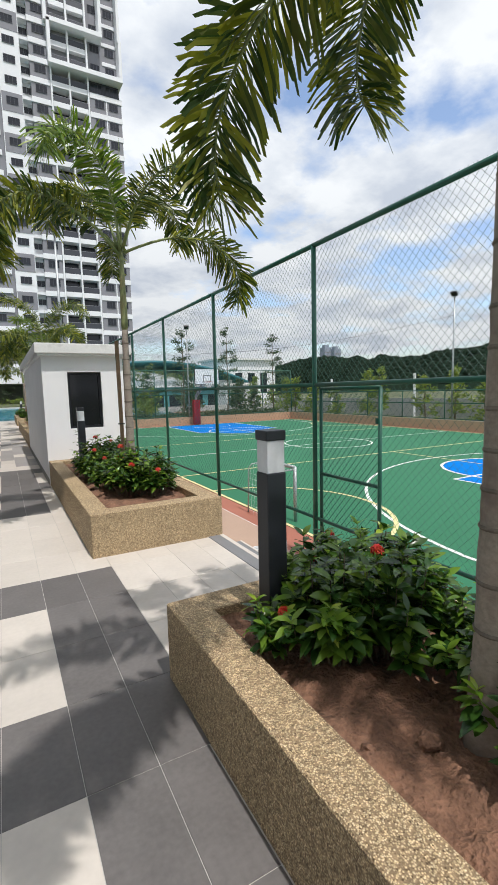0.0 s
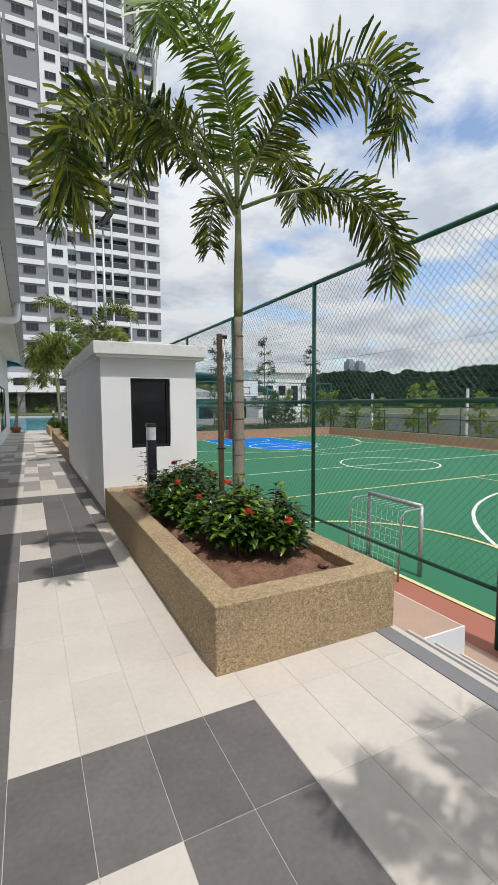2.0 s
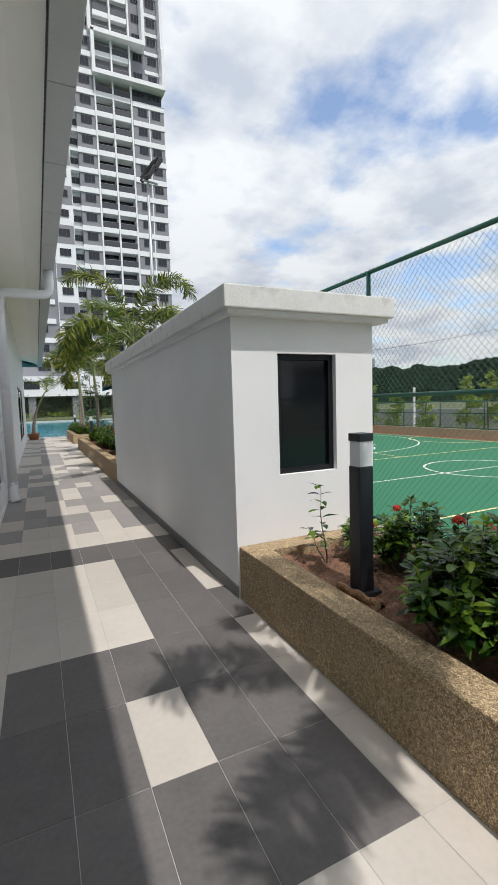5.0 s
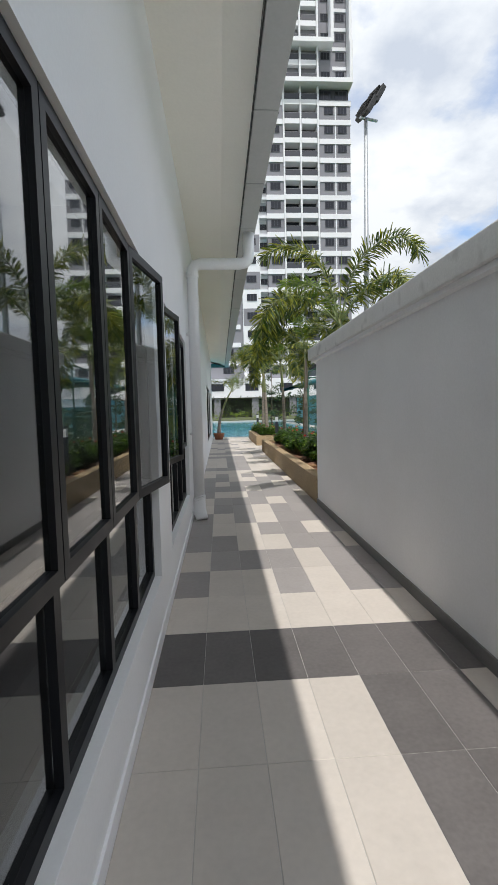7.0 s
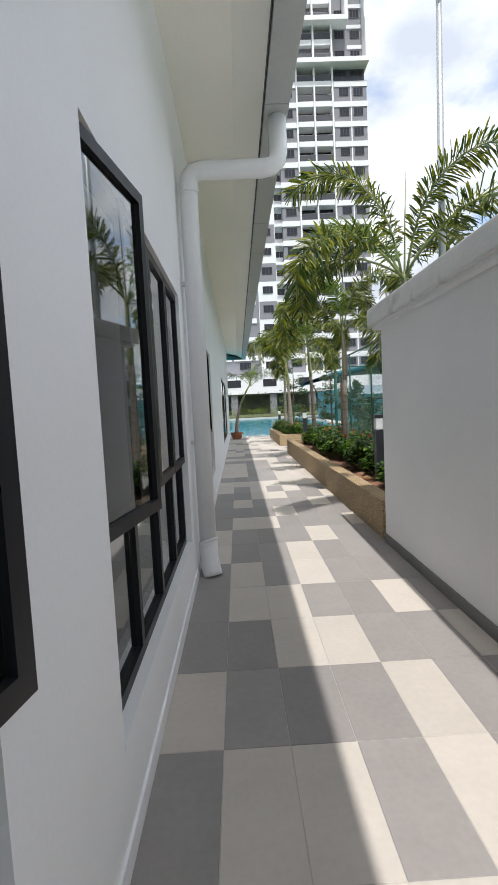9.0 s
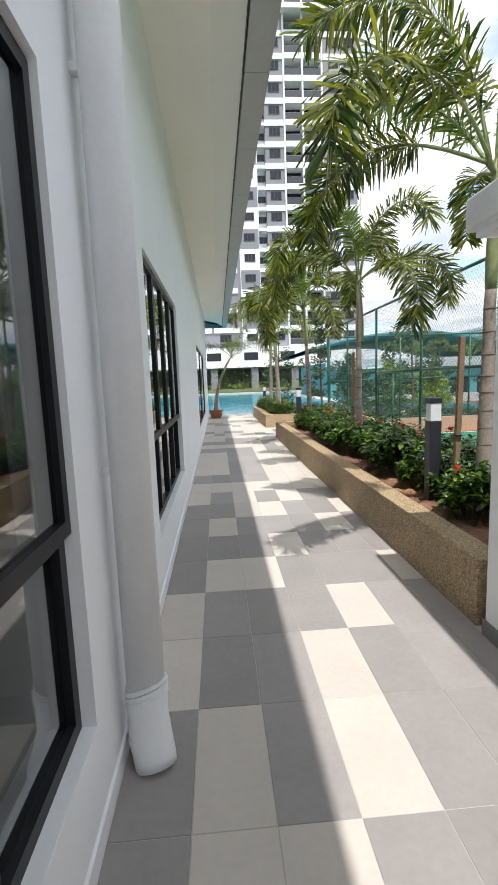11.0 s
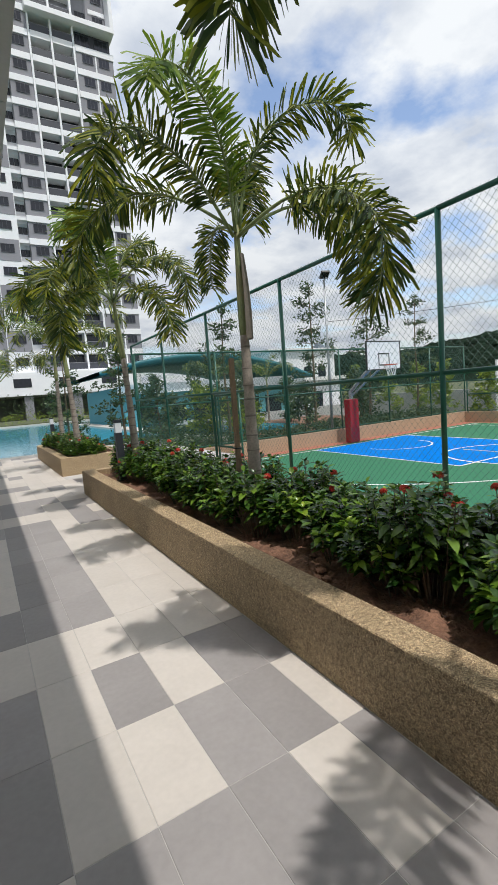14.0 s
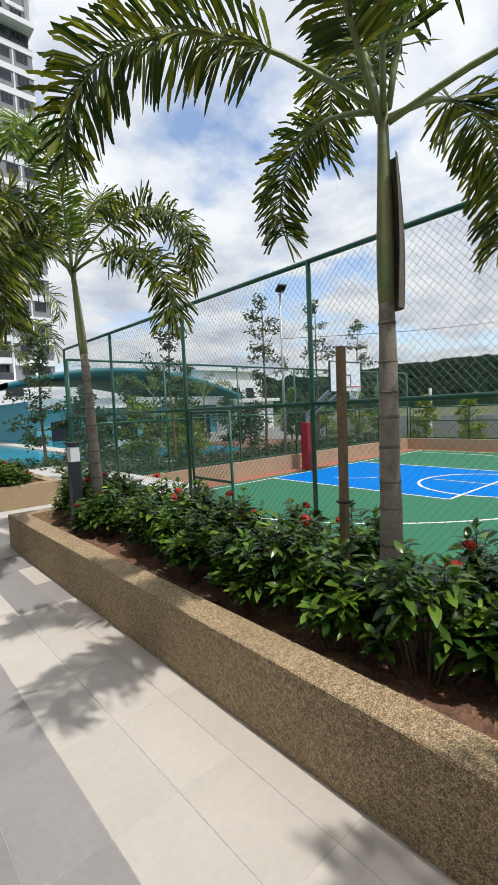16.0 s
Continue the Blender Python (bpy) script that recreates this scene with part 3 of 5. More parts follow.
def wall_window(k, a, b, s, t, h, n):
    win = thing("window_%d" % k, (-0.08, (a + b) / 2, 0), "black aluminium window with reflective panes in the white wall", "window", kind="structure")
    oy = (a + b) / 2
    a, b = a - oy, b - oy
    fr, d = 0.05, 0.03
    bsx = [(-d, d, a, a + fr, s, h), (-d, d, b - fr, b, s, h), (-d, d, a + fr, b - fr, s, s + fr), (-d, d, a + fr, b - fr, h - fr, h)]
    if t > s:
        bsx.append((-d, d, a + fr, b - fr, t - 0.03, t + 0.03))
    part("window_frame", boxes(*bsx), M_FRAME, win, "black aluminium frame")
    part("sill", boxes((-0.035, 0.082, a, b, s - 0.03, s - 0.002)), M_WALL, win, "white painted sill")
    w = (b - a) / n
    for i in range(n):
        y0, y1 = a + i * w, a + (i + 1) * w
        if t > s:
            g = part("fixed_pane", boxes((-0.004, 0.004, y0 + 0.03, y1 - 0.03, s + fr, t - 0.03)), M_GLASS, win, "clear fixed glass pane")
            g.visible_shadow = False
            if i:
                part("mullion", boxes((-d, d, y0 - 0.025, y0 + 0.025, s + fr, t - 0.03)), M_FRAME, win)
        # upper sash, hinged at the head and standing slightly open
        hgt = h - t - 0.01
        sash = new("sash")
        sash.parent = win
        swing = Matrix.Translation((0.034, 0, h - 0.01))
        if (k == 2 and i == n - 1) or (k == 3 and i == 0):  # side-hung sash left ajar
            swing = swing @ Matrix.Translation((0, y0, 0)) @ pose(0, 0, 0, 0, 0, -10) @ Matrix.Translation((0, -y0, 0))
        sash.matrix_basis = swing
        c = 0.048
        bsx = [(-0.022, 0.022, y0 + 0.004, y0 + c, -hgt, 0), (-0.022, 0.022, y1 - c, y1 - 0.004, -hgt, 0), (-0.022, 0.022, y0 + c, y1 - c, -hgt, -hgt + c), (-0.022, 0.022, y0 + c, y1 - c, -c, 0)]
        bm = boxes(*bsx)
        bm.transform(swing)
        bpy.data.objects.remove(sash)
        so = part("sash", bm, M_FRAME, win, "black aluminium sash")
        bm = boxes((-0.004, 0.004, y0 + c - 0.004, y1 - c + 0.004, -hgt + c - 0.004, -c + 0.004))
        bm.transform(swing)
        g = part("pane", bm, M_GLASS, so, "reflective glass pane")
        g.visible_shadow = False
    return win


for k, spec in enumerate(WINDOWS):
    wall_window(k + 1, *spec)

# sloping soffit, roof and gutter
bm = bmesh.new()
prof = [(0.0, 4.52), (0.79, 4.04), (0.79, 4.14), (-7.0, 5.9), (-7.0, 4.7), (-0.2, 4.7)]
rings = [[bm.verts.new((x, y, z)) for x, z in prof] for y in (Y_START, Y_END + 0.4)]
for i in range(6):
    j = (i + 1) % 6
    bm.faces.new((rings[0][i], rings[0][j], rings[1][j], rings[1][i]))
bm.faces.new(rings[0][::-1])
bm.faces.new(rings[1])
structure("ceiling", bm, M_SOFFIT, "cream painted sloping soffit under the eave", "soffit")
gut = thing("gutter", (0.9, 12, 4.0), "grey metal eave gutter with jointed sections", "gutter")
yy = Y_START
while yy < Y_END:
    y1 = min(yy + 1.2, Y_END + 0.4)
    part("gutter_section", boxes((-0.115, 0.09, yy - 12 + 0.004, y1 - 12 - 0.004, -0.02, 0.16), bevel=0.006), M_GUTTER, gut)
    yy = y1
part("seam", boxes((-0.125, -0.118, Y_START - 12, Y_END - 11.6, -0.012, 0.1)), M_GUTTERLINE, gut, "dark seam")
part("end_trim", boxes((-0.9, 0.09, Y_END - 11.6, Y_END - 11.56, -0.03, 0.2)), M_TEAL, gut, "teal end trim")


def downpipe(y):
    ob = thing("downpipe", (0.105, y, 0), "white plastic downpipe from the gutter to the floor", "downpipe")
    r = 0.078
    bm = bmesh.new()
    tube(bm, ((0, 0, 0.25), (0, 0, 3.42), (0.012, 0, 3.5), (0.05, 0, 3.55), (0.12, 0, 3.57), (0.655, 0, 3.57), (0.735, 0, 3.585), (0.78, 0, 3.63), (0.795, 0, 3.70), (0.795, 0, 3.99)), r, 16)
    part("pipe", bm, M_PIPE, ob, "", True)
    bm = bmesh.new()
    tube(bm, ((0, 0, 0.30), (0, 0, 0.16), (0.01, -0.02, 0.09), (0.03, -0.06, 0.02), (0.035, -0.07, -0.005)), (r + 0.008, r + 0.008, r + 0.01, r + 0.008, r + 0.006), 16)
    part("shoe", bm, M_PIPE, ob, "white plastic pipe shoe", True)
    for z in (0.30, 0.275, 0.25, 0.10, 0.08):
        bm = bmesh.new()
        tube(bm, ((0.004, -0.004, z), (0, 0, z + 0.014)), r + 0.013, 16)
        part("joint_ring", bm, M_PIPE, ob)
    bm = bmesh.new()
    tube(bm, ((0, 0, 3.38), (0, 0, 3.45)), r + 0.01, 16)
    part("coupling", bm, M_PIPE, ob)
    for z in (1.2, 2.6):
        part("bracket", boxes((-0.14, -0.06, -0.02, 0.02, z, z + 0.03)), M_PIPE, ob)
    return ob


downpipe(13.98)
downpipe(-3.0)


# ---------------------------------------------------------------- fence
PITCH = 0.1


def chain_link(u0, u1, z0, z1, pitch=PITCH, r=0.0022, barbs=0.0):
    """Diagonal wires in a rectangle of the plane x = 0, clipped to it."""
    bm = bmesh.new()
    for sgn in (1, -1):
        k0 = math.floor((u0 - (z1 - z0) * 0.9) / pitch) - 1
        k1 = math.ceil((u1 + (z1 - z0) * 0.9) / pitch) + 1
        for k in range(k0, k1):
            # wire: u = k * pitch + sgn * 0.9 * (z - z0)
            base = k * pitch
            za, zb = z0, z1 + barbs
            for lim in (u0, u1):
                zc = z0 + sgn * (lim - base) / 0.9
                if (lim == u0) == (sgn > 0):
                    za = max(za, zc)
                else:
                    zb = min(zb, zc)
            if zb - za < 0.02:
                continue
            tube(bm, ((sgn * 0.001, base + sgn * 0.9 * (za - z0), za), (sgn * 0.001, base + sgn * 0.9 * (zb - z0), zb)), r, 3, False)
    return bm


def fence_run(name, label, posts, top, mid, low, pitch, r, place, group="court fence"):
    """A run of posts along its own y with rails and wire netting."""
    ob = thing(name, (0, 0, 0), label, "fence", group)
    ob.matrix_basis = place
    for i, y in enumerate(posts):
        bm = bmesh.new()
        tube(bm, ((0, y, COURT_Z + 0.05), (0, y, top)), 0.03, 10)
        part("post", bm, M_FENCE, ob, "", True)
    for a, b in zip(posts, posts[1:]):
        for z, rr in ((top, 0.03), (mid, 0.026), (low, 0.022)):
            bm = bmesh.new()
            tube(bm, ((0, a, z), (0, b, z)), rr, 8)
            part("rail", bm, M_FENCE, ob, "", True)
        w = part("wire_netting", chain_link(a, b, low, top, pitch, r, 0.045), M_WIRE, ob, "green coated chain-link netting")
    return ob


fence_run("fence", "tall dark green chain-link fence beside the court", [-6.93, -4.1, -1.26, 1.57, 4.41, 7.35, 10.18, 13.02, 15.88, 18.73, 21.56, 24.25, 26.95, 29.6],
          3.29, 1.63, -0.06, 0.082, 0.0016, pose(4.74, 0, 0))
fence_run("fence", "dark green chain-link fence above the low wall behind the court", [0.0, 2.8, 5.6, 8.4, 11.2, 14.0, 16.6], 3.05, 1.4, -0.1, 0.15, 0.0028, pose(4.8, 29.6, 0, 0, 0, -90))
fence_run("fence", "dark green chain-link fence above the low wall beside the court", [-12.6, -9.8, -7.0, -4.2, -1.4, 1.4, 4.2, 7.0, 9.8, 12.6, 15.4, 18.2, 21.0, 23.8, 26.6, 29.4], 1.35, 0.7, -0.1, 0.18, 0.003, pose(21.3, 0, 0))


def fence_gate(y0, y1, swing):
    ob = thing("fence_gate", (4.74 + 0.045, y0, 0), "dark green framed chain-link gate in the court fence", "gate", "court fence")
    ob.rotation_euler = (0, 0, radians(swing))
    w = y1 - y0
    zt, zb, zm = 1.58, -0.55, 0.52
    for n_, p, q in (("stile", (0, 0, zb), (0, 0, zt)), ("stile", (0, w, zb), (0, w, zt)), ("top_rail", (0, 0, zt), (0, w, zt)), ("bottom_rail", (0, 0, zb), (0, w, zb)), ("mid_rail", (0, 0, zm), (0, w, zm))):
        bm = bmesh.new()
        tube(bm, (p, q), 0.022, 8)
        part(n_, bm, M_FENCE, ob, "", True)
    part("wire_netting", chain_link(0, w, zb, zt, 0.082, 0.002), M_WIRE, ob, "green coated chain-link netting")
    for z in (0.0, 1.2):
        part("hinge", boxes((-0.04, 0.01, -0.015 if z else -0.015, 0.03, z, z + 0.06)), M_FENCE, ob)
    return ob


fence_gate(3.34, 4.34, 0)
fence_gate(23.2, 24.2, 0)

# ---------------------------------------------------------------- bollard lights
def bollard(x, y, top):
    ob = thing("bollard_light", (x, y, 0.33), "square charcoal bollard light with a frosted band near its top", "bollard light", "bollard lights in the planters")
    h, a = top - 0.33, 0.054
    part("base_plate", boxes((-0.09, 0.09, -0.09, 0.09, 0.0, 0.03), bevel=0.003), M_BOLLARD, ob)
    part("post", boxes((-a, a, -a, a, 0.0, h - 0.21), bevel=0.006), M_BOLLARD, ob)
    part("diffuser", boxes((-a + 0.004, a - 0.004, -a + 0.004, a - 0.004, h - 0.21, h - 0.05), bevel=0.004), M_DIFFUSER, ob, "white frosted diffuser")
    part("cap", boxes((-a - 0.002, a + 0.002, -a - 0.002, a + 0.002, h - 0.05, h), bevel=0.006), M_BOLLARD, ob)
    return ob


for x, y, z in ((2.47, 1.76, 1.385), (2.41, 7.5, 1.375), (2.42, 16.24, 1.32), (2.37, 22.94, 1.325), (2.35, 30.6, 1.32)):
    bollard(x, y, z)


# ---------------------------------------------------------------- palms
def frond_mesh(bm, rach, rng, length, elev, droop, lean, leaf_len, n, bare=0.17):
    """One arching leaf: rachis along local x, leaflets in both rows. Adds to bm (leaflets) and rach (stalk)."""
    steps = 22
    pts, tans = [], []
    p, side_bend = Vector((0.03, 0, 0)), lean
    for i in range(steps + 1):
        s = i / steps
        a = radians(elev - droop * (s ** 2.0))
        b = radians(side_bend * s)
        d = Vector((math.cos(a) * math.cos(b), math.cos(a) * math.sin(b), math.sin(a)))
        pts.append(p.copy())
        tans.append(d)
        p += d * (length / steps)
    tube(rach, pts[::2], [0.017 * (1 - 0.85 * i / (steps / 2)) + 0.0015 for i in range(len(pts[::2]))], 5)
    up0 = Vector((0, 0, 1))
    for i in range(n):
        s = bare + (1 - bare) * (i + rng.random() * 0.8) / n
        f = min(s * steps, steps - 0.001)
        k = int(f)
        q = pts[k].lerp(pts[k + 1], f - k)
        d = tans[k].lerp(tans[k + 1], f - k).normalized()
        side0 = d.cross(up0)
        side0 = side0.normalized() if side0.length > 0.05 else Vector((0, 1, 0))
        nor = side0.cross(d).normalized()
        for sgn in (-1, 1):
            # leaflets stand out all round the stalk, in an upper and a lower set
            roll = rng.gauss(0.55, 0.3) if rng.random() < 0.45 else rng.gauss(-0.4, 0.35)
            L = leaf_len * (0.5 + 0.5 * math.sin(math.pi * min(1, max(0, (s - 0.1) / 1.02))) ** 0.6) * rng.uniform(0.75, 1.1)
            fwd = rng.uniform(0.3, 0.65) + 1.0 * max(0, s - 0.7)
            w = (side0 * sgn * math.cos(roll) + nor * math.sin(roll) + d * fwd).normalized()
            flat = (d * rng.uniform(0.6, 1.0) + nor * rng.uniform(-0.7, 0.7))
            flat = (flat - w * flat.dot(w)).normalized()
            wid = 0.0108 * rng.uniform(0.7, 1.25) * (leaf_len / 0.335) ** 0.6
            sag = rng.uniform(0.05, 0.35) * L
            a0 = q
            a1 = q + w * L * 0.36 - up0 * sag * 0.12
            a2 = q + w * L * 0.76 - up0 * sag * 0.52
            a3 = q + w * L * rng.uniform(0.93, 1.0) - up0 * sag
            vs = [bm.verts.new(v) for v in (a0 + flat * wid * 0.3, a0 - flat * wid * 0.3, a1 + flat * wid * 0.85, a1 - flat * wid * 0.85, a2 + flat * wid, a2 - flat * wid,
                                            a3 + flat * wid * 0.75 - w * L * 0.05, a3 - flat * wid * 0.2)]
            for f0 in (0, 2, 4):
                bm.faces.new((vs[f0], vs[f0 + 1], vs[f0 + 3], vs[f0 + 2]))


def palm(x, y, base, crown, fronds, seed, label, lean=(0.0, 0.0), r0=0.085, scale=1.0, leaflets=200):
    """A ringed trunk, a smooth crownshaft and arching feather leaves. fronds: azimuth, elevation, droop, length, sideways bend."""
    rng = random.Random(seed)
    ob = thing("palm_tree", (x, y, base), label, "palm tree", "palms in the planters")
    H = crown - base
    sh = H - 0.95 * scale

    def at(z):
        q = z / H
        return Vector((lean[0] * q * q, lean[1] * q * q, z))

    def rad(z):
        return (r0 * (1.25 - 0.35 * min(1, z / 0.5)) if z < 0.5 else r0 * (0.90 - 0.30 * (z - 0.5) / max(0.1, sh - 0.5))) * (1 + 0.02 * math.sin(z * 7 + seed))

    bm = bmesh.new()
    zs = [sh * i / 26 for i in range(27)]
    tube(bm, [at(z) + Vector((rng.uniform(-.003, .003), rng.uniform(-.003, .003), 0)) for z in zs], [rad(z) for z in zs], 14)
    trunk = part("trunk", bm, M_TRUNK, ob, "grey-brown ringed palm trunk", True)
    z = 0.25
    while z < sh - 0.03:
        bm = bmesh.new()
        c = at(z)
        tilt = Vector((rng.uniform(-.02, .02), rng.uniform(-.02, .02), 0))
        tube(bm, (c - Vector((0, 0, 0.007)), c, c + Vector((0, 0, 0.009))), (rad(z) + 0.001, rad(z) + 0.0045, rad(z) + 0.001), 14, False)
        part("leaf_scar", bm, M_TRUNKRING, trunk)
        z += rng.uniform(0.12, 0.2)
    bm = bmesh.new()
    zs = [sh - 0.02 + (H - sh + 0.02) * i / 10 for i in range(11)]
    rs = [r0 * v for v in (0.62, 0.67, 0.68, 0.66, 0.62, 0.57, 0.52, 0.47, 0.43, 0.39, 0.36)]
    tube(bm, [at(v) for v in zs], rs, 14)
    part("crownshaft", bm, M_SHAFT, ob, "smooth olive-green crownshaft", True)
    top = at(H)
    for i, (az, el, dr, ln, sb) in enumerate(fronds):
        bl, br = bmesh.new(), bmesh.new()
        frond_mesh(bl, br, rng, ln * scale, el, dr, sb, (0.315 if ln > 1.3 else 0.23) * scale, int(leaflets * min(1.1, ln / 2)), 0.3 if 0 < el < 45 else 0.16)
        m = Matrix.Translation(top - Vector((0, 0, 0.04 * (i % 3) + 0.02))) @ pose(0, 0, 0, 0, 0, az)
        bl.transform(m)
        br.transform(m)
        fr = part("frond", bl, M_FRONDNEW if i == 1 else M_FROND, ob, "arching feather-shaped palm leaf")
        part("leaf_stalk", br, M_RACHIS, fr, "", True)
    bm = bmesh.new()
    tube(bm, (top, top + Vector((0.02, 0.01, 0.6 * scale)), top + Vector((0.05, 0.02, 1.25 * scale))), (0.014, 0.009, 0.002), 5)
    part("spear_leaf", bm, M_RACHIS, ob, "unopened spear leaf")
    return ob


def crown(a0, seed, long_left=0.0):
    """Leaf list for a crown whose widest spread lies along the azimuth a0."""
    r = random.Random(seed)
    base = [(184, 60, 178, 2.25), (166, 76, 130, 2.05), (4, 66, 188, 2.35), (-14, 22, 122, 1.85), (90, 72, 180, 1.95), (205, -22, 60, 0.58), (-85, 72, 185, 1.95), (125, 76, 165, 1.95), (215, 66, 185, 2.0)]
    out = [(a0 + a + r.uniform(-9, 9), e + r.uniform(-4, 4), d + r.uniform(-8, 8), l * r.uniform(0.94, 1.05), r.uniform(-8, 8)) for a, e, d, l in base]
    if long_left:
        out[0] = (a0 + 190, 20, 76, long_left, 0)
    return out


PALM_LABEL = "slender palm with ringed grey trunk and feathery leaves"
palm(2.70, 0.72, 0.33, 3.30, [(102, 8, 125, 1.83, 9), (172, 78, 150, 2.05, 0), (67, 44, 190, 1.78, 8), (-20, 60, 170, 2.0, 0), (-90, 62, 170, 2.0, 0), (-150, 50, 165, 2.1, 0), (205, 30, 140, 1.9, 0)], 3, PALM_LABEL, r0=0.07)
palm(2.69, 5.48, 0.33, 3.32, [(164, 45, 176, 2.2, -25), (228, 84, 179, 1.9, -20), (208, 37, 179, 2.1, -25), (288, 56, 185, 2.0, 25), (339, 22, 142, 1.95, 25), (95, 46, 182, 1.15, -25), (35, 66, 165, 1.9, 0), (120, 70, 160, 1.8, 10)],
     5, PALM_LABEL + " beside the hut", lean=(0.02, 0.03), r0=0.06)
palm(2.68, 15.85, 0.33, 3.16, [(138, 33, 120, 2.2, -22), (110, 57, 74, 1.9, 25), (221, 29, 124, 2.2, -24), (325, 80, 165, 2.35, -7), (150, 80, 122, 2.5, 0), (77, 27, 130, 1.3, -15), (291, 36, 102, 1.9, 8), (30, 55, 150, 1.9, 0)],
     8, PALM_LABEL + " behind the hut", lean=(0.01, 0.0), r0=0.07)
palm(2.69, 19.3, 0.33, 3.08, [(125, 39, 145, 2.1, 24), (219, 84, 166, 1.8, -19), (180, 57, 180, 1.9, 25), (-30, 80, 180, 1.8, -25), (351, 31, 161, 1.95, 16), (278, 13, 155, 2.1, 13), (88, 25, 168, 1.25, -25), (50, 68, 160, 1.9, 0)],
     11, "slender palm with a dry sheath peeling from its crownshaft", lean=(0.0, 0.0), r0=0.067)
palm(2.66, 23.05, 0.33, 3.25, [(232, 6, 135, 1.95, -25), (241, 80, 174, 2.0, -25), (230, 30, 129, 2.0, -13), (288, 37, 166, 2.1, 25), (278, 9, 123, 1.9, 23), (30, 76, 85, 1.7, 5), (150, 45, 160, 1.9, 10), (95, 55, 165, 1.9, 0)],
     14, PALM_LABEL, lean=(-0.1, 0.05), r0=0.07)
palm(2.5, 27.4, 0.33, 3.25, crown(-30, 17), 17, PALM_LABEL + " near the pool", lean=(-0.12, 0.0), leaflets=75)
palm(2.7, 31.2, 0.33, 3.4, crown(-10, 19), 19, PALM_LABEL + " near the pool", lean=(0.05, 0.0), leaflets=75)
palm(0.35, 31.6, 0.3, 2.6, [(150, 40, 100, 1.9, 0), (80, 55, 118, 1.9, 0), (20, 45, 112, 1.9, 0), (-30, 50, 118, 1.9, 0), (-100, 45, 112, 1.8, 0), (60, 75, 90, 1.6, 0)], 21,
     "leaning short palm in a terracotta pot by the pool", lean=(0.75, 0.1), leaflets=75)
pot = thing("plant_pot", (0.35, 31.6, -0.01), "round terracotta pot at the foot of a leaning palm", "plant pot")
bm = bmesh.new()
tube(bm, ((0, 0, 0), (0, 0, 0.3), (0, 0, 0.34)), (0.2, 0.29, 0.31), 20)
part("pot", bm, M_TERRACOTTA, pot, "", True)
bm = bmesh.new()
tube(bm, ((0, 0, 0.30), (0, 0, 0.335)), (0.31, 0.32), 20)
part("rim", bm, M_TERRACOTTA, pot, "", True)

# split sheath on the fourth palm
bm = bmesh.new()
rows_ = []
for i in range(10):
    s = i / 9
    z = 2.82 - 0.75 * s
    c = Vector((2.69 - 0.02 + 0.02 * s, 19.3 - 0.02, z))
    r = 0.058 + 0.022 * math.sin(s * 2.6)
    rows_.append([bm.verts.new(c + Vector((math.cos(radians(a)) * r, math.sin(radians(a)) * r, 0))) for a in (-95 - 20 * s, -60, -25, 10, 40 + 15 * s)])
for a, b in zip(rows_, rows_[1:]):
    for k in range(4):
        bm.faces.new((a[k], a[k + 1], b[k + 1], b[k]))
sheath = tagged(part("leaf_sheath", bm, M_TRUNKRING, None, "", True), "dry brown leaf sheath peeling from the palm's crownshaft", "leaf sheath")


def stake(x, y, top, tilt):
    ob = thing("timber_stake", (x, y, 0.3), "weathered square timber stake beside a palm trunk", "stake", "palm stakes")
    ob.rotation_euler = (radians(tilt[0]), radians(tilt[1]), 0)
    h = top - 0.3
    part("stake_post", boxes((-0.022, 0.022, -0.02, 0.02, -0.1, h), bevel=0.003), M_STAKE, ob)
    bm = bmesh.new()
    tube(bm, ((0, 0, h * 0.45), (0, 0, h * 0.45 + 0.012)), 0.045, 10)
    part("tie", bm, M_BLACK, ob, "dark rubber tie")
    return ob


stake(2.69, 5.88, 2.26, (0.5, -0.5))
stake(2.52, 16.02, 1.84, (1.0, 0.6))
stake(2.62, 15.28, 1.0, (2.0, 4.0))
stake(2.68, 19.6, 1.93, (0, 0.5))
stake(2.70, 23.3, 1.9, (0, 0.5))


# ---------------------------------------------------------------- shrubs
def leaf(bm, base, d, nor, L, W, rng):
    """An oval pointed leaf, folded along its midrib and arched towards its tip."""
    side = d.cross(nor).normalized()
    nor = side.cross(d).normalized()
    dip, fold = rng.uniform(0.1, 0.5) * L, rng.uniform(0.1, 0.35)
    mid, left, right = [], [], []
    for t, w in ((0.0, 0.0), (0.18, 0.62), (0.42, 1.0), (0.68, 0.82), (0.88, 0.36), (1.0, 0.0)):
        c = base + d * L * t - nor * dip * t * t
        mid.append(bm.verts.new(c))
        if 0 < w:
            wave = nor * W * rng.uniform(-0.05, 0.05)
            left.append(bm.verts.new(c + side * W * 0.5 * w + nor * W * 0.5 * w * fold + wave))
            right.append(bm.verts.new(c - side * W * 0.5 * w + nor * W * 0.5 * w * fold - wave))
    for row, flip in ((left, False), (right, True)):
        fs = [(mid[0], mid[1], row[0])] + [(mid[i], mid[i + 1], row[i], row[i - 1]) for i in range(1, 4)] + [(mid[4], mid[5], row[3])]
        for f_ in fs:
            bm.faces.new(f_[::-1] if flip else f_)


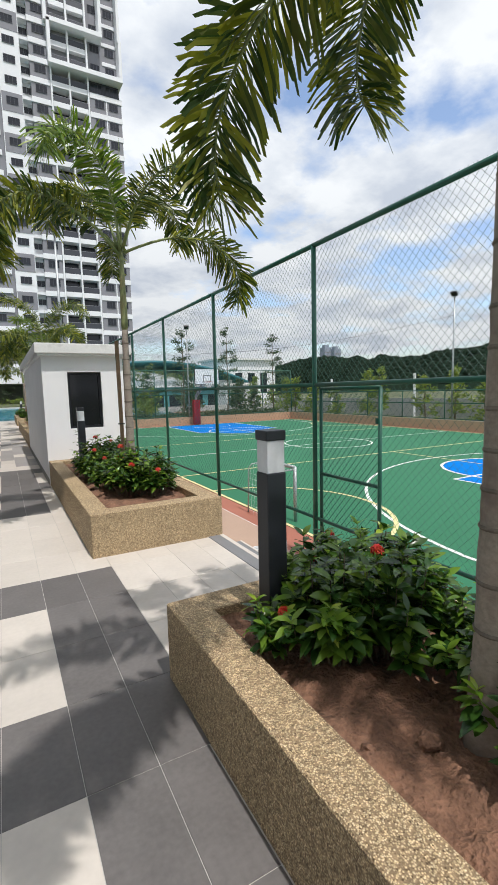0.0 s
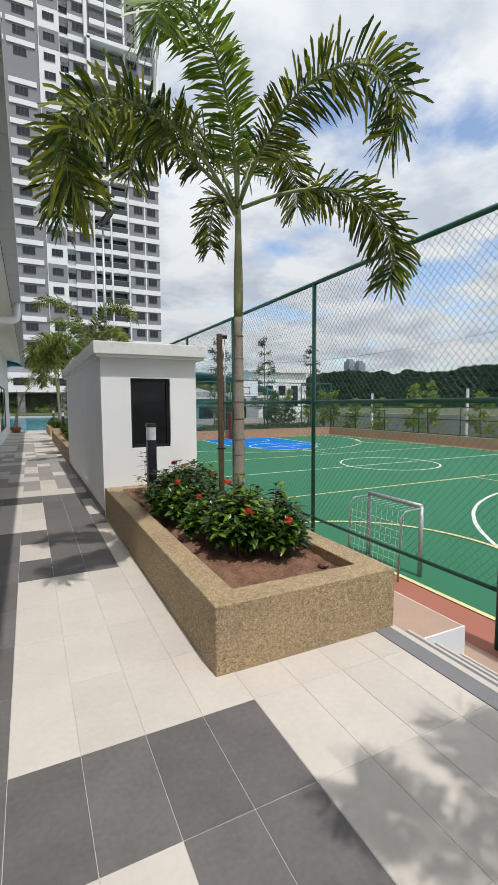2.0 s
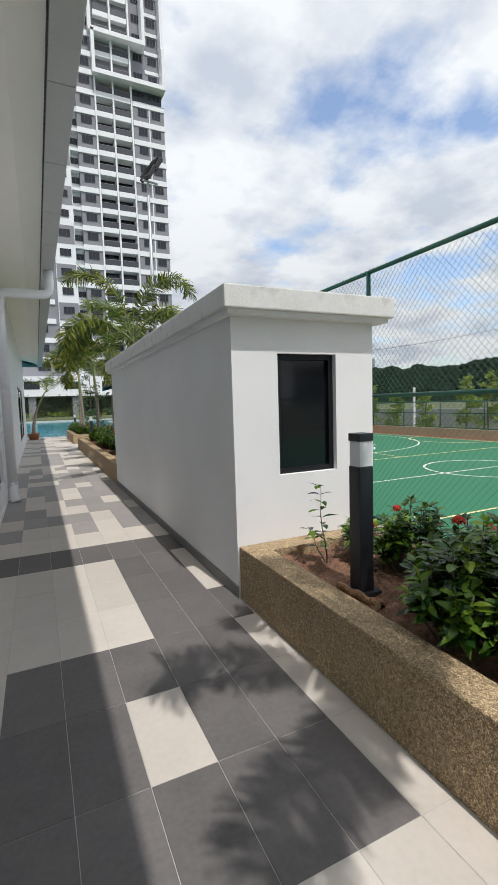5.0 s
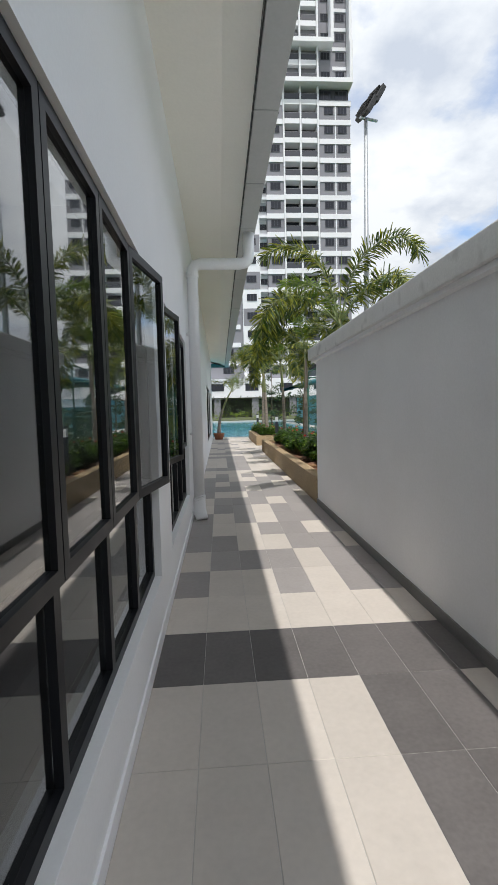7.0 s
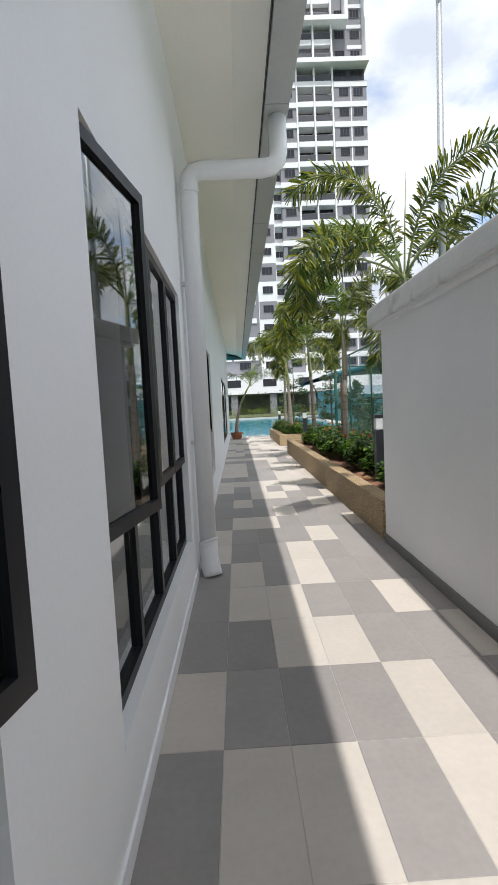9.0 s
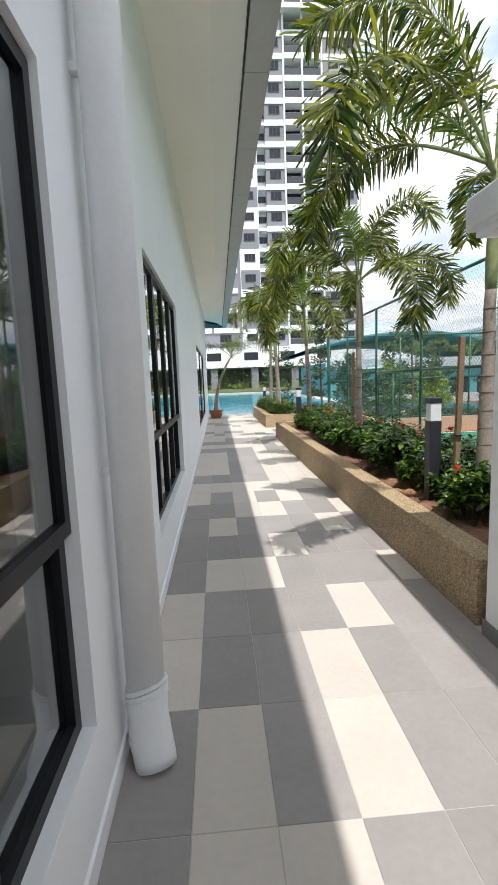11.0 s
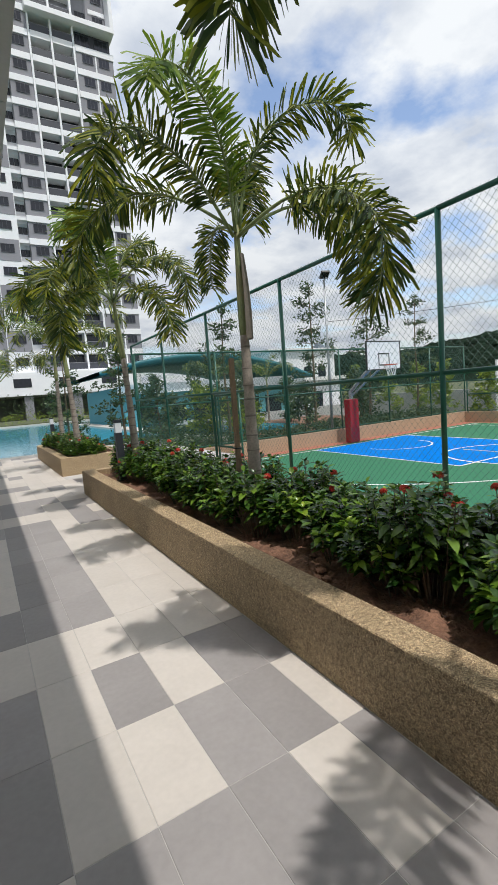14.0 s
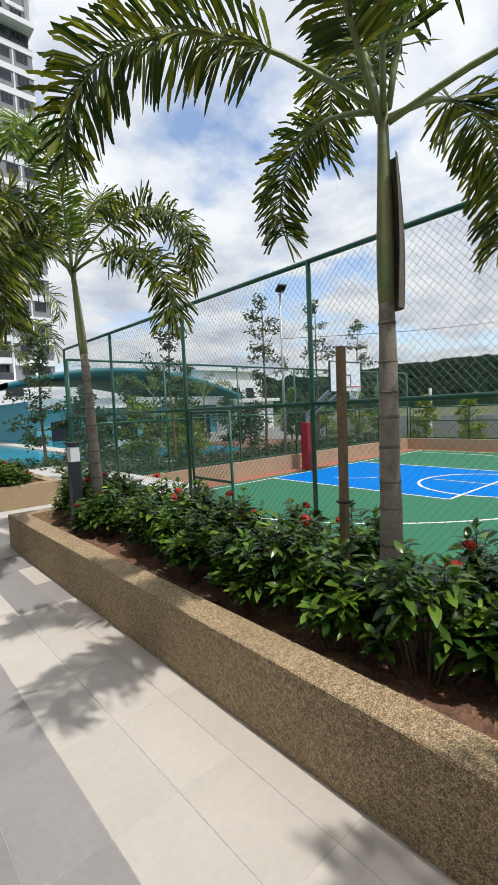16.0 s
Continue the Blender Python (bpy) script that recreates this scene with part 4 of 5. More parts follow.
def shrub(seed, height, width, stems, flowers, fresh, label):
    """Upright stems with whorls of glossy leaves; young yellow-green tips; domed red flower heads."""
    rng = random.Random(seed)
    ob = thing("flowering_shrub", (0, 0, 0), label, "shrub", "shrubs in the planters")
    bl, bn, bs_ = bmesh.new(), bmesh.new(), bmesh.new()
    tips = []
    for i in range(stems):
        az = rng.uniform(0, 2 * math.pi)
        rr = math.sqrt(rng.random())
        tip = Vector((math.cos(az) * rr * width, math.sin(az) * rr * width, height * (1.0 - 0.5 * rr ** 2.2) * rng.uniform(0.6, 1.15)))
        base = Vector((math.cos(az) * rr * 0.12, math.sin(az) * rr * 0.12, -0.05))
        mid = base.lerp(tip, 0.55) + Vector((tip.x * 0.12, tip.y * 0.12, 0.03))
        tube(bs_, (base, mid, tip), (0.006, 0.0045, 0.002), 4, False)
        new_tip = rng.random() < fresh
        tips.append(tip)
        d0 = (tip - mid).normalized()
        for w in range(7):
            c = tip.lerp(mid, w * 0.16)
            n = 3 if w else 4
            ph = rng.uniform(0, 6.28)
            for k in range(n):
                a = ph + 2 * math.pi * k / n + rng.uniform(-0.5, 0.5)
                out = Vector((math.cos(a), math.sin(a), 0))
                rise = rng.uniform(0.4, 1.5) if w == 0 else rng.uniform(-0.25, 0.8)
                d = (out + d0 * rise + Vector((tip.x, tip.y, 0)) * 0.5).normalized()
                L = rng.uniform(0.06, 0.125) * (0.75 if w == 0 else 1)
                leaf(bn if (new_tip and w < 2) else bl, c, d, (d0 + Vector((0, 0, 0.5)) + out * 0.2 + Vector((rng.gauss(0, 0.3), rng.gauss(0, 0.3), 0))).normalized(), L, L * rng.uniform(0.36, 0.5), rng)
    part("foliage", bl, M_LEAF, ob, "glossy dark green leaves", True)
    if len(bn.verts):
        part("young_foliage", bn, M_LEAFNEW, ob, "fresh yellow-green leaf tips", True)
    else:
        bn.free()
    part("stem", bs_, M_STEM, ob, "thin woody stems")
    tips.sort(key=lambda v: -v.z)
    for k in range(flowers):
        c = tips[rng.randrange(0, max(1, len(tips) // 2))] + Vector((0, 0, 0.012))
        bf = bmesh.new()
        for j in range(38):
            a, e = rng.uniform(0, 6.28), math.asin(rng.uniform(0.1, 1.0))
            d = Vector((math.cos(a) * math.cos(e), math.sin(a) * math.cos(e), math.sin(e)))
            p = c + d * rng.uniform(0.02, 0.034)
            s1 = d.orthogonal().normalized()
            s1 = (s1 + d.cross(s1) * rng.uniform(-2, 2)).normalized()
            s2 = d.cross(s1)
            v0 = bf.verts.new(p)
            for q in (s1, s2, -s1, -s2):
                t_ = q.cross(d) * 0.005
                e1, e2, e3 = bf.verts.new(p + q * 0.010 + t_ + d * 0.003), bf.verts.new(p + q * 0.02 + d * 0.001), bf.verts.new(p + q * 0.010 - t_ + d * 0.003)
                bf.faces.new((v0, e1, e2, e3))
        part("flower_head", bf, M_FLOWER, ob, "domed red flower head")
    return ob


SHRUBS = [shrub(31, 0.54, 0.30, 44, 2, 0.24, "dense glossy-leaved shrub with a red flower head"),
          shrub(32, 0.57, 0.31, 48, 3, 0.26, "dense glossy-leaved shrub with several red flower heads"),
          shrub(33, 0.46, 0.27, 32, 0, 0.34, "low leafy shrub with yellow-green tips in the planter soil"),
          shrub(34, 0.55, 0.29, 40, 1, 0.2, "upright dark green shrub with one red flower head"),
          shrub(35, 0.40, 0.20, 12, 2, 0.3, "sparse young shrub with a red flower head in bare soil")]
PLACES = [  # kind, x, y, turn, size
    (2, 2.60, 1.42, 20, 1.0), (3, 2.80, 1.28, 120, 0.95), (0, 2.98, 1.68, 200, 0.95), (2, 2.98, 1.32, 300, 1.0), (4, 2.36, 1.60, 30, 0.8), (2, 2.72, 1.75, 250, 0.9), (3, 2.80, 0.62, 80, 0.9), (2, 3.0, 0.95, 10, 0.8),
    (3, 2.75, -0.6, 50, 1.0), (1, 2.6, -1.4, 0, 1.0), (0, 2.8, -2.6, 0, 1.0),
    (1, 2.48, 6.75, 10, 1.0), (0, 2.78, 6.9, 140, 1.1), (3, 2.52, 6.35, 220, 0.95), (1, 2.62, 5.35, 75, 1.0), (0, 2.86, 5.2, 310, 1.05), (2, 2.9, 5.62, 30, 0.95), (3, 2.5, 5.72, 180, 0.85), (4, 2.74, 8.0, 60, 0.95), (3, 2.95, 7.6, 160, 0.9),
    (2, 2.95, 15.35, 0, 0.8), (0, 2.62, 16.28, 140, 0.9), (2, 2.86, 15.7, 210, 0.9), (3, 2.5, 15.72, 200, 0.85), (1, 2.86, 16.12, 310, 1.0)]
rng_s = random.Random(77)
yy = 16.75
while yy < 23.9:
    for xx in (2.6, 2.98):
        if not (abs(yy - 19.35) < 0.1 and xx > 2.6) and not (abs(yy - 22.94) < 0.28 and xx < 2.7):
            PLACES.append((rng_s.choice((0, 1, 1, 2, 3, 3)), xx + rng_s.uniform(-0.10, 0.12), yy + rng_s.uniform(-0.12, 0.12), rng_s.uniform(0, 360), rng_s.uniform(0.85, 1.08)))
    yy += 0.44
yy = 27.0
while yy < 31.7:
    for xx in (2.4, 2.85):
        PLACES.append((rng_s.choice((0, 2, 3)), xx + rng_s.uniform(-0.1, 0.1), yy, rng_s.uniform(0, 360), rng_s.uniform(0.75, 1.0)))
    yy += 0.5
used = set()
for k, x, y, turn, size in PLACES:
    m = pose(x, y, 0.335, 0, 0, turn)
    if k in used:
        o = copy_thing(SHRUBS[k], m)
    else:
        o = SHRUBS[k]
        o.matrix_basis = m
        used.add(k)
    o.scale = (size, size, size)

# tall sprig of a shrub by the hut
sprig = thing("shrub_sprig", (2.475, 7.99, 0.345), "single tall shrub shoot with paired leaves in bare soil", "shrub")
rng_g = random.Random(12)
bm, bl = bmesh.new(), bmesh.new()
for top_, n_ in ((Vector((-0.04, 0.02, 0.60)), 9), (Vector((-0.10, 0.05, 0.27)), 4)):
    pts_ = [Vector((0, 0, -0.03)).lerp(top_, i / 6) + Vector((0.012 * math.sin(i * 1.3), 0, 0)) for i in range(7)]
    tube(bm, pts_, [0.007 * (1 - i / 8) for i in range(7)], 5)
    for i in range(1, n_ + 1):
        c = pts_[0].lerp(top_, 0.18 + 0.82 * i / n_)
        for sg in (-1, 1):
            a = i * 1.1 + rng_g.uniform(-0.3, 0.3)
            d = Vector((math.cos(a) * sg, math.sin(a) * sg, rng_g.uniform(0.1, 0.5))).normalized()
            leaf(bl, c, d, Vector((0.1, 0, 1)), rng_g.uniform(0.08, 0.13), 0.05, rng_g)
    leaf(bl, top_, Vector((-0.8, 0, 0.5)).normalized(), Vector((0.3, 0, 1)), 0.11, 0.04, rng_g)
part("stem", bm, M_STEM, sprig, "thin brown stem", True)
part("foliage", bl, M_LEAF, sprig, "paired glossy green leaves", True)


def log_piece(x, y, z, turn, length, r, label):
    """A short rough piece of wood lying on the soil, with pale cut ends."""
    ob = thing("wood_log", (x, y, z), label, "log", "wood lying in the planters", rz=turn)
    bm = bmesh.new()
    tube(bm, [(0, length * (i / 8 - 0.5), r * 0.9 + 0.006 * math.sin(i * 2.1)) for i in range(9)], [r * (0.85 + 0.12 * math.sin(i * 1.7 + 1)) for i in range(9)], 10)
    part("bark", bm, M_LOG, ob, "rough brown bark", True)
    for sg in (-1, 1):
        bm = bmesh.new()
        tube(bm, ((0, sg * length * 0.5, r * 0.9), (0, sg * (length * 0.5 + 0.006), r * 0.9)), r * 0.78, 10)
        part("cut_end", bm, M_LOGEND, ob, "pale sawn end")
    return ob


log_piece(2.31, 7.42, 0.335, 4, 0.34, 0.032, "short rough log lying on soil beside a bollard light")
log_piece(2.30, 16.46, 0.335, 62, 0.30, 0.045, "weathered orange-brown piece of wood lying on planter soil")

# ---------------------------------------------------------------- court equipment
hoop = thing("basketball_hoop", (13.24, 27.28, COURT_Z), "basketball stand with a white backboard and red padded post", "basketball hoop")
bz0, bz1 = 2.08 - COURT_Z, 3.04 - COURT_Z
part("backboard", boxes((-0.83, 0.83, 0, 0.04, bz0, bz1)), M_BOARD, hoop, "white backboard")
for b in ((-0.85, 0.85, -0.01, 0.05, bz1, bz1 + 0.035), (-0.85, 0.85, -0.01, 0.05, bz0 - 0.035, bz0), (-0.87, -0.83, -0.01, 0.05, bz0, bz1), (0.83, 0.87, -0.01, 0.05, bz0, bz1)):
    part("border", boxes(b), M_BLACK, hoop, "black border")
for b in ((-0.28, 0.28, -0.008, 0, bz0 + 0.52, bz0 + 0.56), (-0.28, 0.28, -0.008, 0, bz0 + 0.12, bz0 + 0.16), (-0.28, -0.24, -0.008, 0, bz0 + 0.16, bz0 + 0.52), (0.24, 0.28, -0.008, 0, bz0 + 0.16, bz0 + 0.52)):
    part("target_square", boxes(b), M_BLACK, hoop, "black target line")
bm = bmesh.new()
tube(bm, [(0.225 * math.cos(a), -0.32 + 0.225 * math.sin(a), bz0 + 0.12) for a in [2 * math.pi * i / 24 for i in range(25)]], 0.014, 6)
part("rim", bm, M_ORANGE, hoop, "orange rim")
bm = bmesh.new()
for i in range(12):
    for s in (1, -1):
        a, b = 2 * math.pi * i / 12, 2 * math.pi * (i + s * 1.5) / 12
        tube(bm, ((0.22 * math.cos(a), -0.32 + 0.22 * math.sin(a), bz0 + 0.12), (0.12 * math.cos(b), -0.32 + 0.12 * math.sin(b), bz0 - 0.28)), 0.006, 3)
part("net", bm, M_NET, hoop, "white cord net")
bm = bmesh.new()
tube(bm, ((-0.17, 1.62, 0), (-0.17, 1.62, 2.0), (-0.1, 0.9, 2.62), (0, 0.06, 3.2)), 0.075, 8)
part("post", bm, M_STEEL, hoop, "grey steel post")
bm = bmesh.new()
tube(bm, ((-0.16, 1.5, 1.9), (0, 0.06, bz0 + 0.12)), 0.04, 8)
part("arm", bm, M_STEEL, hoop, "grey steel arm")
part("padding", boxes((-0.40, 0.06, 1.45, 1.78, 0.02, 1.72), bevel=0.03), M_REDPAD, hoop, "dark red padding")

goal = thing("small_goal", (5.60, 6.62, COURT_Z + 0.004), "small steel goal frame with white net at the court's edge", "goal")
for name_, p, r in (("post", ((0, -0.50, 0), (0, -0.50, 0.94)), 0.032), ("post", ((0, 0.50, 0), (0, 0.50, 0.94)), 0.032), ("crossbar", ((0, -0.50, 0.94), (0, 0.50, 0.94)), 0.032)):
    bm = bmesh.new()
    tube(bm, p, r, 8)
    part(name_, bm, M_STEEL, goal, "galvanised steel", True)
for s in (-0.50, 0.50):
    bm = bmesh.new()
    tube(bm, ((0, s, 0.91), (-0.28, s, 0.9), (-0.35, s, 0.83), (-0.38, s, 0.0)), 0.014, 6)
    part("back_stay", bm, M_STEEL, goal, "", True)
bm = bmesh.new()
for k in range(11):
    y = -0.50 + 0.10 * k
    tube(bm, ((-0.02, y, 0.91), (-0.3, y, 0.89), (-0.38, y, 0.0)), 0.0016, 3, False)
for k in range(8):
    z = 0.1 * k + 0.05
    tube(bm, ((-0.38, -0.50, z), (-0.38, 0.50, z)), 0.0016, 3, False)
part("net", bm, M_NET, goal, "white cord net")


def floodlight(x, y, base, top, turn, double=False, r=0.05):
    ob = thing("floodlight_pole", (x, y, base), "tall galvanised pole with a floodlight on top", "floodlight", "court floodlights", rz=turn)
    h = top - base
    bm = bmesh.new()
    tube(bm, ((0, 0, 0), (0, 0, h * 0.55), (0, 0, h)), (r * 1.25, r, r * 0.7), 12)
    part("pole", bm, M_STEEL, ob, "", True)
    part("base_plate", boxes((-0.14, 0.14, -0.14, 0.14, 0, 0.02)), M_STEEL, ob)
    bm = bmesh.new()
    tube(bm, ((-0.12, 0, h), (0.25, 0, h + 0.02)), 0.025, 8)
    part("crossarm", bm, M_STEEL, ob)
    for k, (dx, tl, up) in enumerate(((0.20, -58, 0.22), (0.02, -58, 0.0)) if double else ((0.1, -30, 0.0),)):
        head = boxes((-0.18, 0.18, -0.17, 0.17, -0.045, 0.045), bevel=0.012)
        head.transform(pose(dx, 0, h + 0.18 + up, 0, tl, 0))
        hd = part("lamp_head", head, M_BLACK, ob, "black floodlight head")
        gl = boxes((-0.155, 0.155, -0.145, 0.145, -0.053, -0.045))
        gl.transform(pose(dx, 0, h + 0.18 + up, 0, tl, 0))
        part("lens", gl, M_DARKGLASS, hd, "dark glass lens")
        for q in range(5):
            fin = boxes((-0.13 + 0.06 * q, -0.12 + 0.06 * q, -0.14, 0.14, 0.045, 0.085))
            fin.transform(pose(dx, 0, h + 0.18 + up, 0, tl, 0))
            part("cooling_fin", fin, M_BLACK, hd)
    return ob


floodlight(3.19, 15.85, 0.3, 6.68, 20, True, 0.045)
floodlight(12.96, 29.95, -1.2, 5.85, 250)
floodlight(24.5, 17.4, -1.2, 6.6, 200)
# cable between the court's lamp poles
bm = bmesh.new()
A, B = Vector((12.96, 29.95, 4.2)), Vector((24.5, 17.4, 5.6))
tube(bm, [A.lerp(B, i / 16) - Vector((0, 0, 0.5 * math.sin(math.pi * i / 16))) for i in range(17)], 0.01, 4)
tagged(part("overhead_cable", bm, M_BLACK), "thin dark cable strung between two light poles", "cable")

# ---------------------------------------------------------------- pool and its surround
structure("pool_deck", boxes((-8, 8.0, WALK_END, 33.75, -1.0, -0.02), (8.0, 9.0, 31.0, 60, -1.0, -0.02)), M_POOLTILE, "beige paved pool edge", "pavement")
structure("pool_water", boxes((-14, 14.0, 33.75, 70, -1.0, -0.10)), M_WATER, "blue swimming pool water with fine ripples", "water")
structure("pool_far_edge", boxes((-14, 26, 70, 71, -1.0, 0.05)), M_POOLTILE, "pale kerb at the pool's far side", "kerb")
structure("lawn", boxes((-14, 30, 71, 88, -1.0, 0.15)), M_GRASS, "strip of lawn behind the pool", "lawn")
structure("garden_bed", boxes((4.9, 20, 29.75, 40, -1.15, -0.25)), M_SOIL, "planted bed behind the court", "garden bed")


# ---------------------------------------------------------------- tower
TY = 92.0
STOREY = 3.3
ZTOP = 59.4
tower = thing("apartment_tower", (6, TY, 0), "white and grey high-rise apartment tower with many windows and balconies", "apartment tower")
TOX = 6.0


def tb(name, mat, x0, x1, y0, y1, z0, z1, parent=None, label=""):
    return part(name, boxes((x0 - TOX, x1 - TOX, y0 - TY, y1 - TY, z0, z1)), mat, parent or tower, label)


tb("core_wall", M_WHITE, -16, 25.6, TY + 2.2, TY + 18, 4.0, 96)
base_w = tb("podium_band", M_WHITE, -24, 24, TY - 2.0, TY + 18, 3.8, 7.2, label="white lower storey over an open undercroft")
for i in range(-3, 4):
    tb("column", M_GREYF, i * 7.0 - 0.6, i * 7.0 + 0.6, TY - 1.6, TY - 0.4, 0.0, 3.8, label="grey undercroft column")
# the void's shade is in this wall's colour
tb("undercroft_wall", M_RECESS_SHADE, -24, 24, TY + 10, TY + 10.3, 0.0, 3.8, label="undercroft back wall with shade put into its colour")
for i in range(7):
    tb("podium_window", M_FWIN, -20 + 6.3 * i, -17.6 + 6.3 * i, TY - 2.03, TY - 1.9, 5.0, 6.3)
WIN_CACHE = {}


def facade_window(xc, yf, zc, w, h):
    """Dark window with a mullion and a frame; alike ones share their meshes."""
    key = (round(w, 2), round(h, 2))
    if key not in WIN_CACHE:
        g = mesh_of(boxes((-w / 2, w / 2, -0.02, 0.02, -h / 2, h / 2)), "window", M_FWIN)
        fr = mesh_of(boxes((-w / 2 - 0.06, -w / 2, -0.06, 0.03, -h / 2 - 0.06, h / 2 + 0.06), (w / 2, w / 2 + 0.06, -0.06, 0.03, -h / 2 - 0.06, h / 2 + 0.06), (-w / 2, w / 2, -0.06, 0.03, h / 2, h / 2 + 0.06),
                           (-w / 2, w / 2, -0.06, 0.03, -h / 2 - 0.06, -h / 2), (-w / 6 - 0.03, -w / 6 + 0.03, -0.05, 0.0, -h / 2, h / 2), (w / 6 - 0.03, w / 6 + 0.03, -0.05, 0.0, -h / 2, h / 2)), "frame", M_RAIL_SHADE)
        WIN_CACHE[key] = (g, fr)
    g, fr = WIN_CACHE[key]
    a = new("window", g)
    a.parent = tower
    a.location = (xc - TOX, yf - TY, zc)
    b = new("window_frame", fr)
    b.parent = a


BAL_CACHE = []


def balcony(x0, x1, z):
    w = x1 - x0
    if not BAL_CACHE:
        BAL_CACHE.append(mesh_of(boxes((-0.5, 0.5, -0.03, -0.01, 0.03, 1.0)), "railing", M_RAIL_SHADE))
        BAL_CACHE.append(mesh_of(boxes((-0.46, 0.46, 0.0, 0.05, 0.1, 2.35)), "balcony_door", M_FWIN))
        BAL_CACHE.append(mesh_of(boxes((-0.5, 0.5, 0.0, 2.2, -0.85, 0.03)), "balcony_slab", M_WHITE))
        BAL_CACHE.append(mesh_of(boxes((-0.5, 0.5, -0.05, 0.01, 1.0, 1.07)), "handrail", M_GREYF))
    for me, yo in ((BAL_CACHE[0], 0.05), (BAL_CACHE[1], 1.9), (BAL_CACHE[2], 0.0), (BAL_CACHE[3], 0.05)):
        o = new(me.name.split(".")[0], me)
        o.parent = tower
        o.location = ((x0 + x1) / 2 - TOX, yo, z)
        o.scale = (w, 1, 1)


cols = (6.2, 8.6, 10.1, 13.4, 16.5, 19.7, 25.6)
nfl = 16
# white piers and grey infill
for xc in (16.5, 19.7, 13.4):
    tb("pier", M_WHITE, xc - 0.14, xc + 0.14, TY - 0.06, TY + 2.2, 7.2, ZTOP)
# back wall coloured dark for the shade inside the balconies
tb("balcony_back", M_RECESS_SHADE, 13.4, 19.7, TY + 1.95, TY + 2.2, 7.2, ZTOP, label="recessed wall behind balconies, shade put into its colour")
tb("grey_bay", M_GREYF, 19.88, 25.6, TY, TY + 2.2, 7.2, ZTOP - 2.7, label="grey painted bay")
# shallow box in near-black, standing in for the terrace's deep shade
tb("shade_recess", M_RAIL_SHADE, 19.88, 25.4, TY + 0.6, TY + 2.2, ZTOP - 2.7, ZTOP - 0.2, label="recessed sky terrace with shade put into its colour")
tb("grey_bay", M_GREYF, 10.1, 13.22, TY + 0.1, TY + 2.2, 7.2, 96, label="grey painted bay")
tb("light_well", M_WHITE, 8.6, 10.1, TY + 1.6, TY + 2.2, 7.2, 96)
tb("white_bay", M_WHITE, 5.2, 8.6, TY - 0.3, TY + 2.2, 7.2, 96)
tb("grey_bay", M_GREYF, -16, 5.2, TY + 0.3, TY + 2.2, 7.2, 96, label="grey painted bay")
for k in range(nfl):
    z = ZTOP - 2.9 - STOREY * k
    if z < 8:
        break
    tb("slab_band", M_WHITE, 19.88, 25.7, TY - 0.12, TY + 0.2, z - 0.55, z + 0.35)
    tb("slab_band", M_WHITE, 10.0, 13.22, TY - 0.05, TY + 0.2, z - 0.45, z + 0.45)
    for x in (21.6, 24.1):
        facade_window(x, TY - 0.04, z - 1.35, 1.5, 1.15)
    tb("panel_joint", M_WHITE, 22.75, 22.95, TY - 0.06, TY + 0.1, z - 2.95, z - 0.55)
    facade_window(11.7, TY + 0.06, z - 1.3, 1.7, 1.15)
    balcony(13.58, 16.32, z - 2.75)
    balcony(16.68, 19.52, z - 2.75)
    # narrow light well with small bathroom windows
    tb("ledge", M_WHITE, 8.6, 10.1, TY + 0.3, TY + 1.7, z - 0.25, z + 0.25)
    facade_window(9.1, TY + 1.56, z - 1.4, 0.5, 0.9)
    facade_window(9.75, TY + 1.56, z - 1.4, 0.5, 0.9)
    if k % 2:
        tb("grey_panel", M_GREYF, 5.3, 8.5, TY - 0.34, TY - 0.25, z - 3.2, z - 0.1, label="grey painted panel")
    facade_window(6.9, TY - 0.36, z - 1.4, 1.7, 1.1)
    for x in (-12.0, -7.0, -2.5, 2.3):
        tb("slab_band", M_WHITE, x - 2.0, x + 2.4, TY + 0.1, TY + 0.4, z - 0.45, z + 0.4)
        facade_window(x, TY + 0.26, z - 1.4, 1.9, 1.15)
# the storey under the framed boxes
balcony(13.58, 16.32, ZTOP - 2.35)
balcony(16.68, 19.52, ZTOP - 2.35)
tb("slab_band", M_WHITE, 10.0, 13.0, TY - 0.05, TY + 0.2, ZTOP - 0.05, ZTOP + 0.85)
facade_window(11.7, TY + 0.06, ZTOP - 0.9, 1.7, 1.15)
facade_window(6.9, TY - 0.36, ZTOP - 1.0, 1.7, 1.1)
tb("ledge", M_WHITE, 8.6, 10.1, TY + 0.3, TY + 1.7, ZTOP + 0.15, ZTOP + 0.65)
for x in (9.1, 9.75):
    facade_window(x, TY + 1.56, ZTOP - 1.0, 0.5, 0.9)
for x in (21.2, 24.0):
    facade_window(x, TY + 0.56, ZTOP - 1.3, 2.0, 1.5)
# framed boxes over the sky terrace
for (x0, x1, z0, z1) in ((13.0, 25.8, ZTOP - 0.1, ZTOP + 7.0), (12.6, 22.4, ZTOP + 6.6, ZTOP + 32)):
    tb("box_frame", M_WHITE, x0, x1, TY - 1.3, TY + 2.2, z0, z0 + 0.75, label="white projecting frame")
    tb("box_frame", M_WHITE, x1 - 0.55, x1, TY - 1.3, TY + 2.2, z0 + 0.75, z1, label="white projecting frame")
    tb("box_frame", M_WHITE, x0, x0 + 0.55, TY - 1.3, TY + 2.2, z0 + 0.75, z1, label="white projecting frame")
tb("box_back", M_GREYF, 13.0, 25.5, TY + 0.9, TY + 2.2, ZTOP, ZTOP + 33, label="grey recessed wall")
